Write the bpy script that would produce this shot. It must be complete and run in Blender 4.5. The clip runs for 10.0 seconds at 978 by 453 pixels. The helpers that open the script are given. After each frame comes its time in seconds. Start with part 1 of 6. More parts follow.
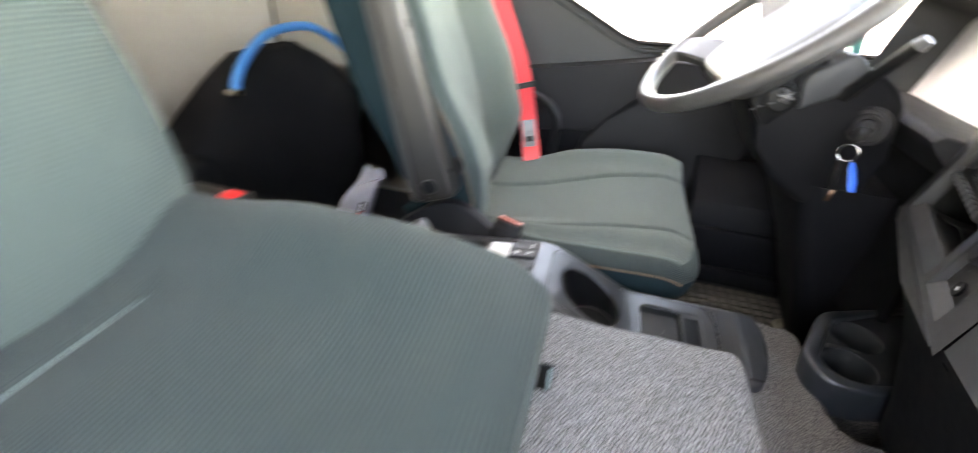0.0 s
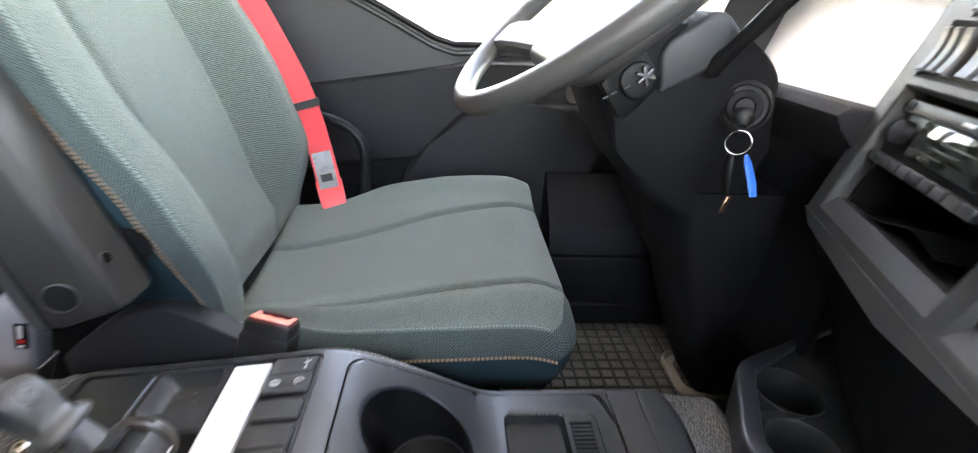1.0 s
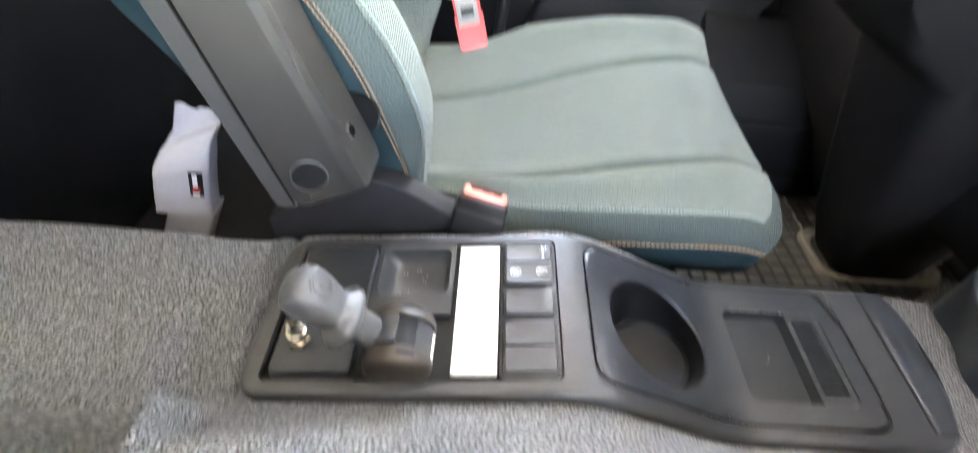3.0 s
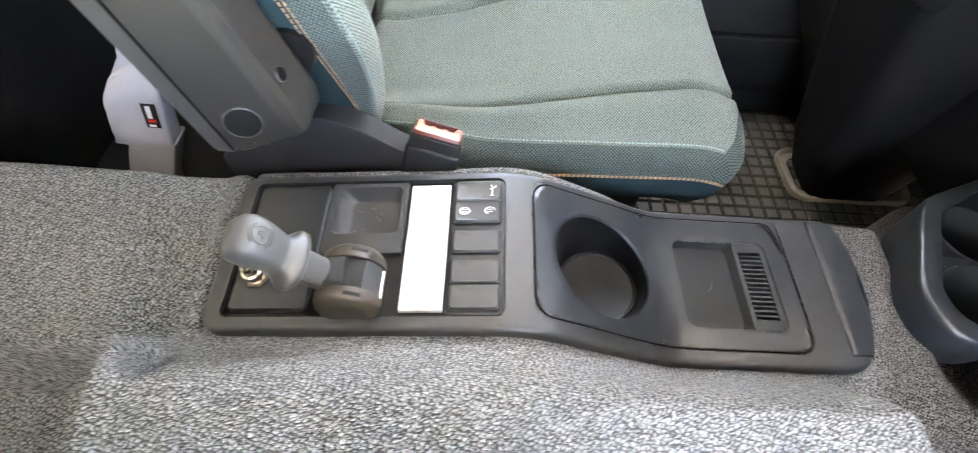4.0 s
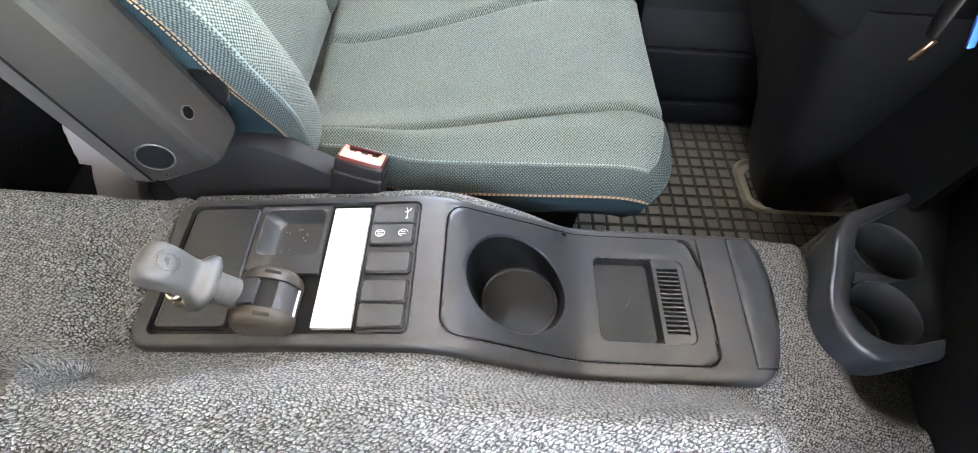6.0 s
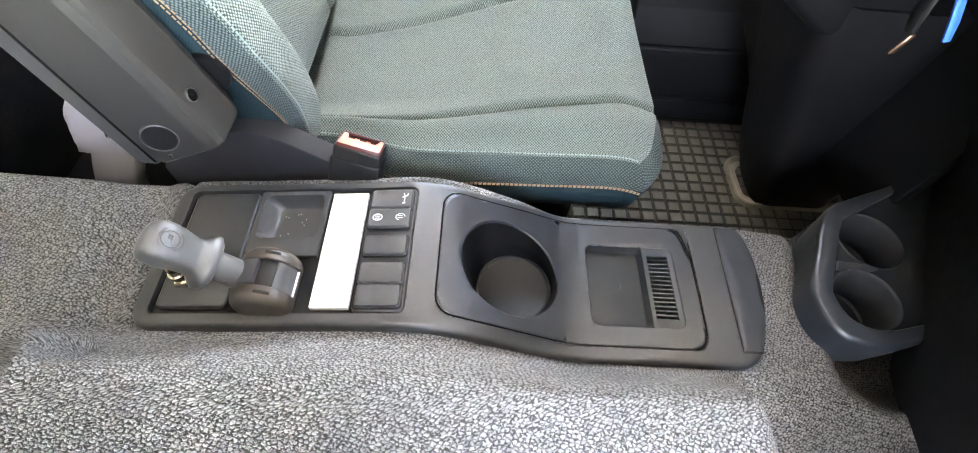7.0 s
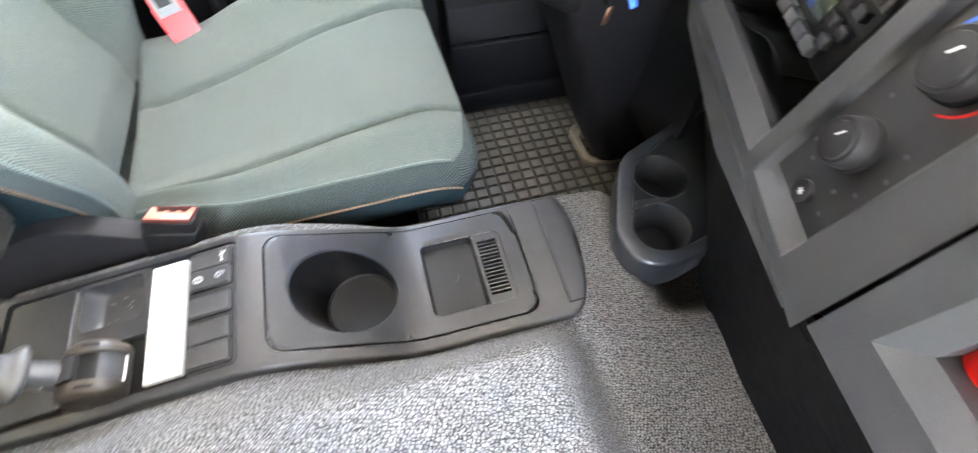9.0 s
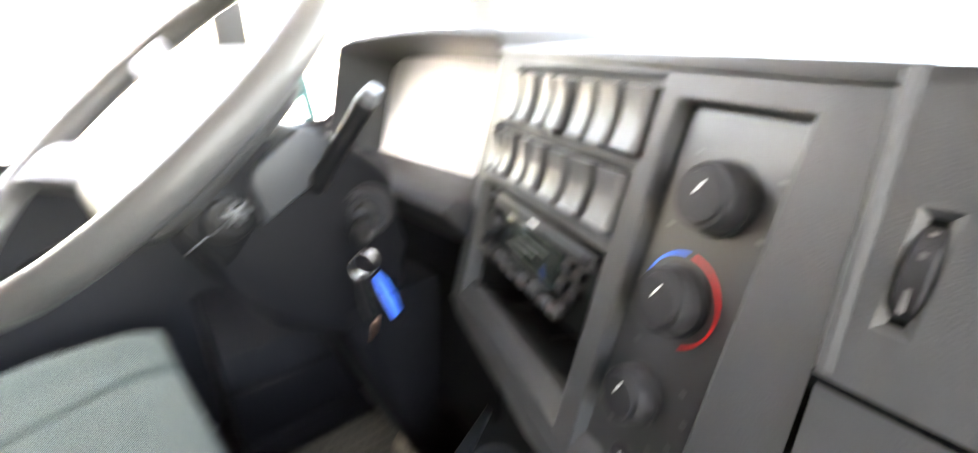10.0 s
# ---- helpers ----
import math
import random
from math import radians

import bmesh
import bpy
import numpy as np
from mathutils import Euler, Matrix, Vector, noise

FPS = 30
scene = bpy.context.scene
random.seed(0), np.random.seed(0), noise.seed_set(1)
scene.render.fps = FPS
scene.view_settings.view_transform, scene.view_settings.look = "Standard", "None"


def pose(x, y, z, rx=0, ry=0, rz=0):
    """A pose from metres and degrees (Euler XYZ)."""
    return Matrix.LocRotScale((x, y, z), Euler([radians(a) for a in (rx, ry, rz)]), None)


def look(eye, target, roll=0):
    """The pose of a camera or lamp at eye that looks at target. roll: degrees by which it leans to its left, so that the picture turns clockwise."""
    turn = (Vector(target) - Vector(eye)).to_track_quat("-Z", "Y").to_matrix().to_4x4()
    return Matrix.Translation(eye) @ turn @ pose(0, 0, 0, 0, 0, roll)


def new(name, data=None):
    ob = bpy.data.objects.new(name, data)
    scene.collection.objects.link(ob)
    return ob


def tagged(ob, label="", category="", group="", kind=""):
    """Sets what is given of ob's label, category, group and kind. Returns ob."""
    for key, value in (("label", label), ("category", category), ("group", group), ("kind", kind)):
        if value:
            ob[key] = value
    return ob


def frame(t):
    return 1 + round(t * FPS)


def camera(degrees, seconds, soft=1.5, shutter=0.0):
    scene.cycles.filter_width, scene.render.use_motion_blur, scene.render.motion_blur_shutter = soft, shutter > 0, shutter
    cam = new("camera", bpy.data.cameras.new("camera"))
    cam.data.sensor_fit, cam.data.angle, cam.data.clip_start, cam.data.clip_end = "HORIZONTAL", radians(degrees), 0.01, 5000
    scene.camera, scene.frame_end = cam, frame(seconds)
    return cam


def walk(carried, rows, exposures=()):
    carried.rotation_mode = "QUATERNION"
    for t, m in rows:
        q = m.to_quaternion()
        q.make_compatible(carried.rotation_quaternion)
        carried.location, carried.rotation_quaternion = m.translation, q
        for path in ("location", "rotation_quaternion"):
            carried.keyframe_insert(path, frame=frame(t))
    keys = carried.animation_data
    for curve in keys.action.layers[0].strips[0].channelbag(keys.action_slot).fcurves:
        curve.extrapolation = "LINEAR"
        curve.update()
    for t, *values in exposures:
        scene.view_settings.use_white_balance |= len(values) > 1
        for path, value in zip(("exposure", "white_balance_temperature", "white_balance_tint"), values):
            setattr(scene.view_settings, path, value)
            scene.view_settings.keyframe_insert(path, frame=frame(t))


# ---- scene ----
import itertools
cam = camera(93.3, 10.0, soft=1.0, shutter=0.7)
PATH = [
    (0, (0.153, -0.585, 0.487), (-0.226, 1.076, -0.562), 4.2),
    (0.5, (0.197, -0.394, 0.405), (0.182, 1.384, -0.512), 3.7),
    (1, (0.222, -0.256, 0.367), (0.384, 1.529, -0.52), 3.5),
    (1.5, (0.139, -0.184, 0.335), (0.331, 1.556, -0.634), 3.8),
    (2, (0.041, -0.166, 0.345), (0.172, 1.39, -0.904), 5.2),
    (2.5, (0.0, -0.168, 0.354), (0.045, 1.366, -0.929), 5.3),
    (3, (0.014, -0.166, 0.352), (0.065, 1.201, -1.107), 5.4),
    (3.2, (0.018, -0.164, 0.359), (0.098, 1.046, -1.231), 6.4),
    (4.3, (0.093, -0.144, 0.378), (0.173, 0.912, -1.319), 6.5),
    (4.5, (0.117, -0.147, 0.38), (0.189, 0.933, -1.302), 5.8),
    (5, (0.125, -0.14, 0.393), (0.192, 0.939, -1.289), 5.3),
    (5.5, (0.145, -0.139, 0.408), (0.203, 0.931, -1.281), 5.1),
    (7, (0.148, -0.164, 0.415), (0.224, 0.911, -1.271), 6.6),
    (7.5, (0.148, -0.17, 0.416), (0.262, 0.91, -1.263), 6.6),
    (8, (0.157, -0.171, 0.425), (0.259, 0.915, -1.251), 5.5),
    (8.5, (0.237, -0.183, 0.47), (0.409, 0.887, -1.211), 3.6),
    (9, (0.282, -0.2, 0.463), (0.608, 0.849, -1.208), 2.0),
    (9.5, (0.307, -0.193, 0.46), (0.91, 1.163, -0.881), 1.6),
    (9.8, (0.331, -0.182, 0.45), (1.306, 1.268, -0.522), 1.7),
    (10, (0.352, -0.173, 0.444), (1.598, 1.218, -0.271), 0.1),
]
walk(cam, [(t, look(e, g, r)) for t, e, g, r in PATH], [(0, 5.84, 9900, 17), (1.0, 5.90, 9050, 16), (1.5, 6.24, 9100, 15), (2.0, 6.77, 9600, 15), (3.0, 6.85, 9700, 15), (5.0, 6.77, 9700, 15), (8.0, 6.83, 9700, 15), (9.0, 6.87, 9700, 15), (9.5, 7.01, 9700, 15), (10, 6.56, 9550, 16)])

# ---- world, sun, exposure ----
world = bpy.data.worlds.new("sky_world")
scene.world = world
world.use_nodes = True
wn = world.node_tree
sky = wn.nodes.new("ShaderNodeTexSky")
sky.sky_type, sky.sun_disc = "NISHITA", False
sky.sun_elevation, sky.sun_rotation = radians(42), radians(270)
sky.air_density, sky.dust_density = 1.0, 2.0
back = wn.nodes["Background"]
back.inputs["Strength"].default_value = 0.15
wn.links.new(sky.outputs["Color"], back.inputs["Color"])
sun = new("sun", bpy.data.lights.new("sun", "SUN"))
sun.data.energy, sun.data.angle, sun.data.color = 3.0, radians(0.6), (1.0, 0.975, 0.94)
sun.matrix_world = look((-4.0, 0.0, 3.6), (0, 0, 0))


# ---- materials ----
def grey(v, warm=0.0):
    return (v * (1 + warm), v, v * (1 - warm), 1)


class Nodes:
    """A small builder for one material's node tree."""

    def __init__(self, name):
        self.mat = bpy.data.materials.new(name)
        self.mat.use_nodes = True
        self.tree = self.mat.node_tree
        self.bsdf = self.tree.nodes["Principled BSDF"]
        texco = self.tree.nodes.new("ShaderNodeTexCoord")
        self.coord, self.uv = texco.outputs["Object"], texco.outputs["UV"]

    def add(self, kind, **inputs):
        node = self.tree.nodes.new(kind)
        for key, value in inputs.items():
            self.put(node.inputs[key.replace("_", " ")], value)
        return node

    def put(self, socket, value):
        if isinstance(value, bpy.types.NodeSocket):
            self.tree.links.new(value, socket)
        else:
            socket.default_value = value

    def noise(self, scale, detail=3.0, rough=0.55, vector=None, distortion=0.0):
        n = self.add("ShaderNodeTexNoise", Scale=scale, Detail=detail, Roughness=rough, Distortion=distortion)
        self.put(n.inputs["Vector"], vector or self.coord)
        return n.outputs["Fac"]

    def voronoi(self, scale, randomness=1.0, feature="F1", vector=None):
        n = self.add("ShaderNodeTexVoronoi", Scale=scale, Randomness=randomness)
        n.feature = feature
        self.put(n.inputs["Vector"], vector or self.coord)
        return n.outputs["Distance"]

    def ramp(self, fac, stops):
        n = self.add("ShaderNodeValToRGB")
        self.put(n.inputs["Fac"], fac)
        el = n.color_ramp.elements
        while len(el) < len(stops):
            el.new(0.5)
        for e, (p, c) in zip(el, stops):
            e.position, e.color = p, c
        return n.outputs["Color"]

    def mix(self, fac, a, b, blend="MIX"):
        n = self.tree.nodes.new("ShaderNodeMix")
        n.data_type, n.blend_type = "RGBA", blend
        for i, v in ((0, fac), (6, a), (7, b)):
            self.put(n.inputs[i], v)
        return n.outputs[2]

    def math(self, op, a, b=0.0):
        n = self.tree.nodes.new("ShaderNodeMath")
        n.operation = op
        self.put(n.inputs[0], a)
        self.put(n.inputs[1], b)
        return n.outputs[0]

    def stretch(self, sx, sy, sz):
        n = self.add("ShaderNodeMapping")
        n.inputs["Scale"].default_value = (sx, sy, sz)
        self.put(n.inputs["Vector"], self.coord)
        return n.outputs["Vector"]

    def bump(self, height, strength=0.3, distance=0.001, over=None):
        n = self.add("ShaderNodeBump", Strength=strength, Distance=distance)
        self.put(n.inputs["Height"], height)
        if over:
            self.put(n.inputs["Normal"], over)
        return n.outputs["Normal"]

    def done(self, color, rough=0.5, normal=None, metal=0.0, spec=0.5, sheen=0.0, coat=0.0):
        self.put(self.bsdf.inputs["Base Color"], color)
        self.put(self.bsdf.inputs["Roughness"], rough)
        self.put(self.bsdf.inputs["Metallic"], metal)
        self.put(self.bsdf.inputs["Specular IOR Level"], spec)
        self.put(self.bsdf.inputs["Sheen Weight"], sheen)
        self.put(self.bsdf.inputs["Coat Weight"], coat)
        if normal:
            self.put(self.bsdf.inputs["Normal"], normal)
        return self.mat


def plastic(name, base, rough=0.5, grain=900, depth=0.25, dust=0.12, spec=0.32):
    n = Nodes(name)
    large = n.noise(6, 4)
    fine = n.noise(60, 3)
    lighter = tuple(min(1, c * (1 + dust) + 0.01 * dust) for c in base[:3]) + (1,)
    darker = tuple(c * (1 - dust) for c in base[:3]) + (1,)
    color = n.mix(n.math("MULTIPLY", large, fine), darker, lighter)
    r = n.math("ADD", n.math("MULTIPLY", fine, 0.18), rough - 0.09)
    return n.done(color, r, n.bump(n.voronoi(grain, 1.0), depth, 0.0004), spec=spec)


def weave(name, dark, light, pitch, depth=0.6, rib=0.0, knot=(0.25, 0.52), sheen=0.12):
    """Two-tone upholstery: rows of raised light knots over a dark ground; rib stretches them into cords."""
    n = Nodes(name)
    v = n.add("ShaderNodeMapping")
    v.inputs["Rotation"].default_value = (0, 0, 0.785 if not rib else 0.0)
    v.inputs["Scale"].default_value = (1 / pitch, (1 - rib) / pitch, 1)
    n.put(v.inputs["Vector"], n.uv)
    wob = n.noise(40, 2, vector=n.uv)
    tex = n.add("ShaderNodeTexVoronoi", Scale=1.0, Randomness=0.16)
    tex.voronoi_dimensions = "2D"
    n.put(tex.inputs["Vector"], v.outputs["Vector"])
    knots = n.ramp(tex.outputs["Distance"], [(knot[0], (1, 1, 1, 1)), (knot[1], (0, 0, 0, 1))])
    broad = n.noise(7, 5)
    fibres = n.noise(1500, 2)
    col = n.mix(knots, dark, light)
    mean = tuple(0.45 * a + 0.55 * b for a, b in zip(dark, light))
    col = n.mix(n.math("MULTIPLY", broad, 0.25), col, mean)
    col = n.mix(n.math("MULTIPLY", wob, 0.2), col, tuple(c * 1.25 for c in mean[:3]) + (1,))
    col = n.mix(n.math("MULTIPLY", fibres, 0.3), col, grey(0.02))
    h = n.math("ADD", knots, n.math("MULTIPLY", fibres, 0.5))
    return n.done(col, 0.85, n.bump(h, depth, 0.0009), spec=0.15, sheen=sheen)


def carpet_material(name, light, dark, pitch=0.0037):
    """Looped pile: slanting rows of plump pale loops parted by thin crooked dark gaps."""
    n = Nodes(name)
    sep = n.add("ShaderNodeSeparateXYZ")
    n.put(sep.inputs[0], n.coord)
    slant = n.add("ShaderNodeMapping")
    slant.inputs["Rotation"].default_value = (0, 0, 0.32)
    slant.inputs["Scale"].default_value = (0.92, 1.25, 1)
    n.put(slant.inputs["Vector"], n.uv)
    wob = n.add("ShaderNodeTexNoise", Scale=1.7 / pitch, Detail=1.0)
    n.put(wob.inputs["Vector"], slant.outputs["Vector"])
    off = n.add("ShaderNodeVectorMath")
    off.operation = "SCALE"
    off.inputs["Scale"].default_value = pitch * 1.1
    n.put(off.inputs[0], wob.outputs["Color"])
    shifted = n.add("ShaderNodeVectorMath")
    n.put(shifted.inputs[0], slant.outputs["Vector"])
    n.put(shifted.inputs[1], off.outputs["Vector"])
    cells = []
    for feature in ("DISTANCE_TO_EDGE", "F1"):
        v = n.add("ShaderNodeTexVoronoi")
        v.voronoi_dimensions, v.feature = "2D", feature
        v.inputs["Scale"].default_value = 1 / pitch
        v.inputs["Randomness"].default_value = 0.75
        n.put(v.inputs["Vector"], shifted.outputs["Vector"])
        cells.append(v)
    gaps = n.noise(1.0 / pitch, 1.0, 0.5, n.uv)
    edge = n.math("ADD", cells[0].outputs["Distance"], n.math("MULTIPLY", n.math("SUBTRACT", gaps, 0.5), 0.50))
    tufts = n.ramp(edge, [(0.05, (0, 0, 0, 1)), (0.25, (1, 1, 1, 1))])
    fine = n.noise(1300, 2)
    mid = n.noise(60, 3)
    broad = n.noise(4, 4)
    loop = n.add("ShaderNodeSeparateColor")
    n.put(loop.inputs[0], cells[1].outputs["Color"])
    pale = n.mix(loop.outputs[0], tuple(0.78 * c for c in light[:3]) + (1,), tuple(1.2 * c for c in light[:3]) + (1,))
    col = n.mix(tufts, dark, pale)
    col = n.mix(n.math("MULTIPLY", fine, 0.38), col, dark)
    col = n.mix(n.math("MULTIPLY", mid, 0.2), col, tuple(c * 0.6 for c in light[:3]) + (1,))
    col = n.mix(n.math("MULTIPLY", broad, 0.2), col, grey(0.16, 0.0))
    # browner and darker towards the front footwell: dimmer light painted in, ragged edge
    reach = n.math("ADD", sep.outputs["X"], n.math("MULTIPLY", n.noise(9, 5), 0.16))
    dimming = n.ramp(reach, [(0.47, (0, 0, 0, 1)), (0.59, (1, 1, 1, 1))])
    col = n.mix(n.math("MULTIPLY", dimming, 0.85), col, n.mix(tufts, grey(0.02, 0.1), grey(0.15, 0.10)))
    h = n.math("ADD", n.math("ADD", tufts, n.math("MULTIPLY", cells[0].outputs["Distance"], 1.2)), n.math("MULTIPLY", fine, 0.6))
    return n.done(col, 0.95, n.bump(h, 0.9, 0.0026), spec=0.06, sheen=0.04)


def ribbed(name, dark, light, pitch):
    """Upholstery of fine parallel cords across the seat."""
    n = Nodes(name)
    wave = n.add("ShaderNodeTexWave", Scale=0.314 / pitch, Distortion=0.6, Detail=2.0)
    wave.inputs["Detail Scale"].default_value = 0.4
    n.put(wave.inputs["Vector"], n.uv)
    cords = n.ramp(wave.outputs["Fac"], [(0.30, (0, 0, 0, 1)), (0.75, (1, 1, 1, 1))])
    fibres, broad = n.noise(900, 2), n.noise(5, 5)
    col = n.mix(cords, dark, light)
    mean = tuple(0.5 * p + 0.5 * q for p, q in zip(dark, light))
    col = n.mix(n.math("MULTIPLY", broad, 0.5), col, mean)
    col = n.mix(n.math("MULTIPLY", fibres, 0.3), col, dark)
    h = n.math("ADD", cords, n.math("MULTIPLY", fibres, 0.5))
    return n.done(col, 0.85, n.bump(h, 0.6, 0.0014), spec=0.15, sheen=0.06)


TEAL = weave("teal_fabric_bolster", (0.008, 0.022, 0.025, 1), (0.130, 0.163, 0.154, 1), 0.0025, 0.9, 0.0, (0.20, 0.46), 0.03)
# coarser border weave, its tones also lowered for the shaded cushion side
TEAL_EDGE_SHADED = weave("teal_fabric_border_shaded", (0.005, 0.015, 0.017, 1), (0.094, 0.120, 0.113, 1), 0.0030, 0.9, 0.0, (0.18, 0.42), 0.02)
TEAL_FINE = weave("teal_fabric_panel", (0.010, 0.023, 0.022, 1), (0.186, 0.222, 0.198, 1), 0.0026, 0.9, 0.0, (0.20, 0.50))
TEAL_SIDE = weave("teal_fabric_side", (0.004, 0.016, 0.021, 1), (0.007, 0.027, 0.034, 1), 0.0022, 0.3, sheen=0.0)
# one ribbed seat cloth in two tones: backrest as lit, cushion as shaded
TEAL_RIB_LIT = ribbed("teal_fabric_ribbed_lit", (0.030, 0.046, 0.045, 1), (0.070, 0.093, 0.086, 1), 0.0062)
TEAL_RIB_SHADED = ribbed("teal_fabric_ribbed_shaded", (0.007, 0.014, 0.0155, 1), (0.045, 0.066, 0.065, 1), 0.0060)
CARPET = carpet_material("grey_fleck_carpet", grey(0.44, -0.048), grey(0.042, -0.06))
CONSOLE = plastic("charcoal_console_plastic", (0.0138, 0.0166, 0.0208, 1), 0.37, 1400, 0.06, spec=0.5)
SURROUND = plastic("charcoal_surround_plastic", (0.0185, 0.0202, 0.0232, 1), 0.39, 1400, 0.08, spec=0.6)
CONSOLE_DEEP = plastic("black_tray_plastic", (0.011, 0.0125, 0.014, 1), 0.60, 1400, 0.08, spec=0.25)
DASH = plastic("charcoal_dash_plastic", (0.033, 0.0345, 0.037, 1), 0.50, 900, 0.3)
DASH_DARK = plastic("dark_trim_plastic", (0.012, 0.012, 0.014, 1), 0.62, 900, 0.25, spec=0.22)
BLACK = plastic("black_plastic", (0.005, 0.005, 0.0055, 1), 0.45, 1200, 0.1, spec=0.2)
# near-black for holes and gaps: their shade is put into the colour
RECESS_SHADE = plastic("black_recess_shade", (0.003, 0.003, 0.003, 1), 0.9, 600, 0.1, spec=0.04)
SWITCH = plastic("switch_cap_plastic", (0.032, 0.033, 0.035, 1), 0.38, 1600, 0.08, spec=0.5)
# dash caps get a lighter base that imitates glare; small marks share it
DASHCAP = plastic("dash_switch_plastic", (0.075, 0.075, 0.077, 1), 0.4, 1600, 0.08)
ARM = plastic("armrest_grey_plastic", (0.036, 0.034, 0.033, 1), 0.42, 500, 0.03, spec=0.45)
ARM_DARK = plastic("armrest_brown_grey_plastic", (0.0185, 0.0166, 0.0150, 1), 0.46, 500, 0.03, spec=0.28)
WHEEL = plastic("steering_wheel_leather", (0.05, 0.048, 0.046, 1), 0.42, 1200, 0.35)
# black plastic, its base lowered further to carry footwell and column shade
COVER = plastic("matt_black_cover_shaded", (0.0055, 0.0055, 0.0066, 1), 0.62, 900, 0.05, spec=0.10)
KNOBGREY = plastic("brake_knob_plastic", (0.060, 0.061, 0.063, 1), 0.37, 500, 0.02, 0.10, spec=0.6)
HUB = plastic("brake_hub_plastic", (0.034, 0.026, 0.020, 1), 0.38, 500, 0.03, spec=0.6)
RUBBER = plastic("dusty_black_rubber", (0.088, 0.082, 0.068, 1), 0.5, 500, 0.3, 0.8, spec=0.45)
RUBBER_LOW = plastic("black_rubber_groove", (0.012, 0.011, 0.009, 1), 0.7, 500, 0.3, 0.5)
BEIGE = plastic("beige_wall_trim", (0.42, 0.39, 0.34, 1), 0.75, 700, 0.4)
HEADLINER = plastic("pale_headliner", (0.64, 0.65, 0.66, 1), 0.9, 700, 0.4)
WHITE = plastic("white_label_plastic", (0.52, 0.52, 0.515, 1), 0.5, 1500, 0.03, 0.03)
PAPER = plastic("white_paper", (0.36, 0.355, 0.39, 1), 0.8, 300, 0.2, 0.06)
INK = plastic("white_print", (0.7, 0.7, 0.7, 1), 0.6, 1500, 0.02, 0.02)
BUCKLE_RED = plastic("coral_red_plastic", (0.66, 0.19, 0.14, 1), 0.3, 1500, 0.03, 0.05)
BUCKLE_EDGE = plastic("dark_coral_plastic", (0.085, 0.014, 0.012, 1), 0.3, 1500, 0.03, 0.05)
RED = plastic("red_plastic", (0.55, 0.015, 0.015, 1), 0.35, 1500, 0.03, 0.05)
BLUE = plastic("blue_plastic", (0.01, 0.12, 0.62, 1), 0.35, 1500, 0.03, 0.05)
BLUEHOSE = plastic("blue_hose_rubber", (0.02, 0.20, 0.50, 1), 0.4, 900, 0.1, 0.1)
BAGCLOTH = plastic("black_bag_cloth", (0.006, 0.006, 0.007, 1), 0.9, 600, 0.5, 0.2, 0.15)
YARD = plastic("pale_concrete", (0.44, 0.45, 0.46, 1), 0.9, 30, 0.2)
CLIMATE = plastic("satin_climate_plate", (0.018, 0.0185, 0.021, 1), 0.42, 1200, 0.06, spec=0.42)
PAINT = plastic("teal_cab_paint", (0.02, 0.13, 0.13, 1), 0.3, 900, 0.02, 0.05, spec=0.5)
SILVER = plastic("silver_foil_label", (0.13, 0.133, 0.137, 1), 0.3, 120, 0.5, 0.5)
ORANGE = plastic("orange_thread", (0.27, 0.165, 0.10, 1), 0.8, 2000, 0.1)
THREAD = plastic("pale_thread", (0.17, 0.225, 0.22, 1), 0.8, 2000, 0.1)


def metal(name, base, rough):
    n = Nodes(name)
    return n.done(n.mix(n.noise(200, 3), base, tuple(c * 0.7 for c in base[:3]) + (1,)), rough, n.bump(n.noise(700), 0.05, 0.0003), metal=1.0)


BRASS = metal("nickel_brass", (0.72, 0.65, 0.55, 1), 0.2)
STEEL = metal("bright_steel", (0.7, 0.7, 0.7, 1), 0.22)
COPPER = metal("copper_key", (0.75, 0.42, 0.28, 1), 0.3)


def webbing():
    n = Nodes("red_belt_webbing")
    rib = n.noise(900, 1, vector=n.stretch(1, 1, 0.15))
    col = n.mix(rib, (0.40, 0.006, 0.012, 1), (0.62, 0.015, 0.025, 1))
    return n.done(col, 0.6, n.bump(rib, 0.4, 0.0006), sheen=0.2)


BELT = webbing()


def glass(name, tint=(1, 1, 1, 1)):
    n = Nodes(name)
    n.bsdf.inputs["Transmission Weight"].default_value = 1.0
    return n.done(tint, 0.0, n.bump(n.noise(3), 0.01, 0.001))


GLASS = glass("window_glass")
n_ = Nodes("radio_display_glass")
DISPLAY = n_.done(n_.mix(n_.noise(30), (0.012, 0.016, 0.014, 1), (0.03, 0.035, 0.03, 1)), 0.08, spec=0.8)
# near-white base stands in for sky glare across the instrument face
n_ = Nodes("instrument_lens_glare")
LENS_GLARE = n_.done(n_.mix(n_.noise(20), (0.66, 0.66, 0.67, 1), (0.74, 0.74, 0.75, 1)), 0.12, spec=0.8, coat=0.5)


# ---- mesh helpers ----
def thing(name, at, label, category, group="", kind=""):
    ob = new(name)
    ob.empty_display_size = 0.05
    ob.matrix_world = Matrix.Translation(at) if not isinstance(at, Matrix) else at
    return tagged(ob, label, category, group, kind)


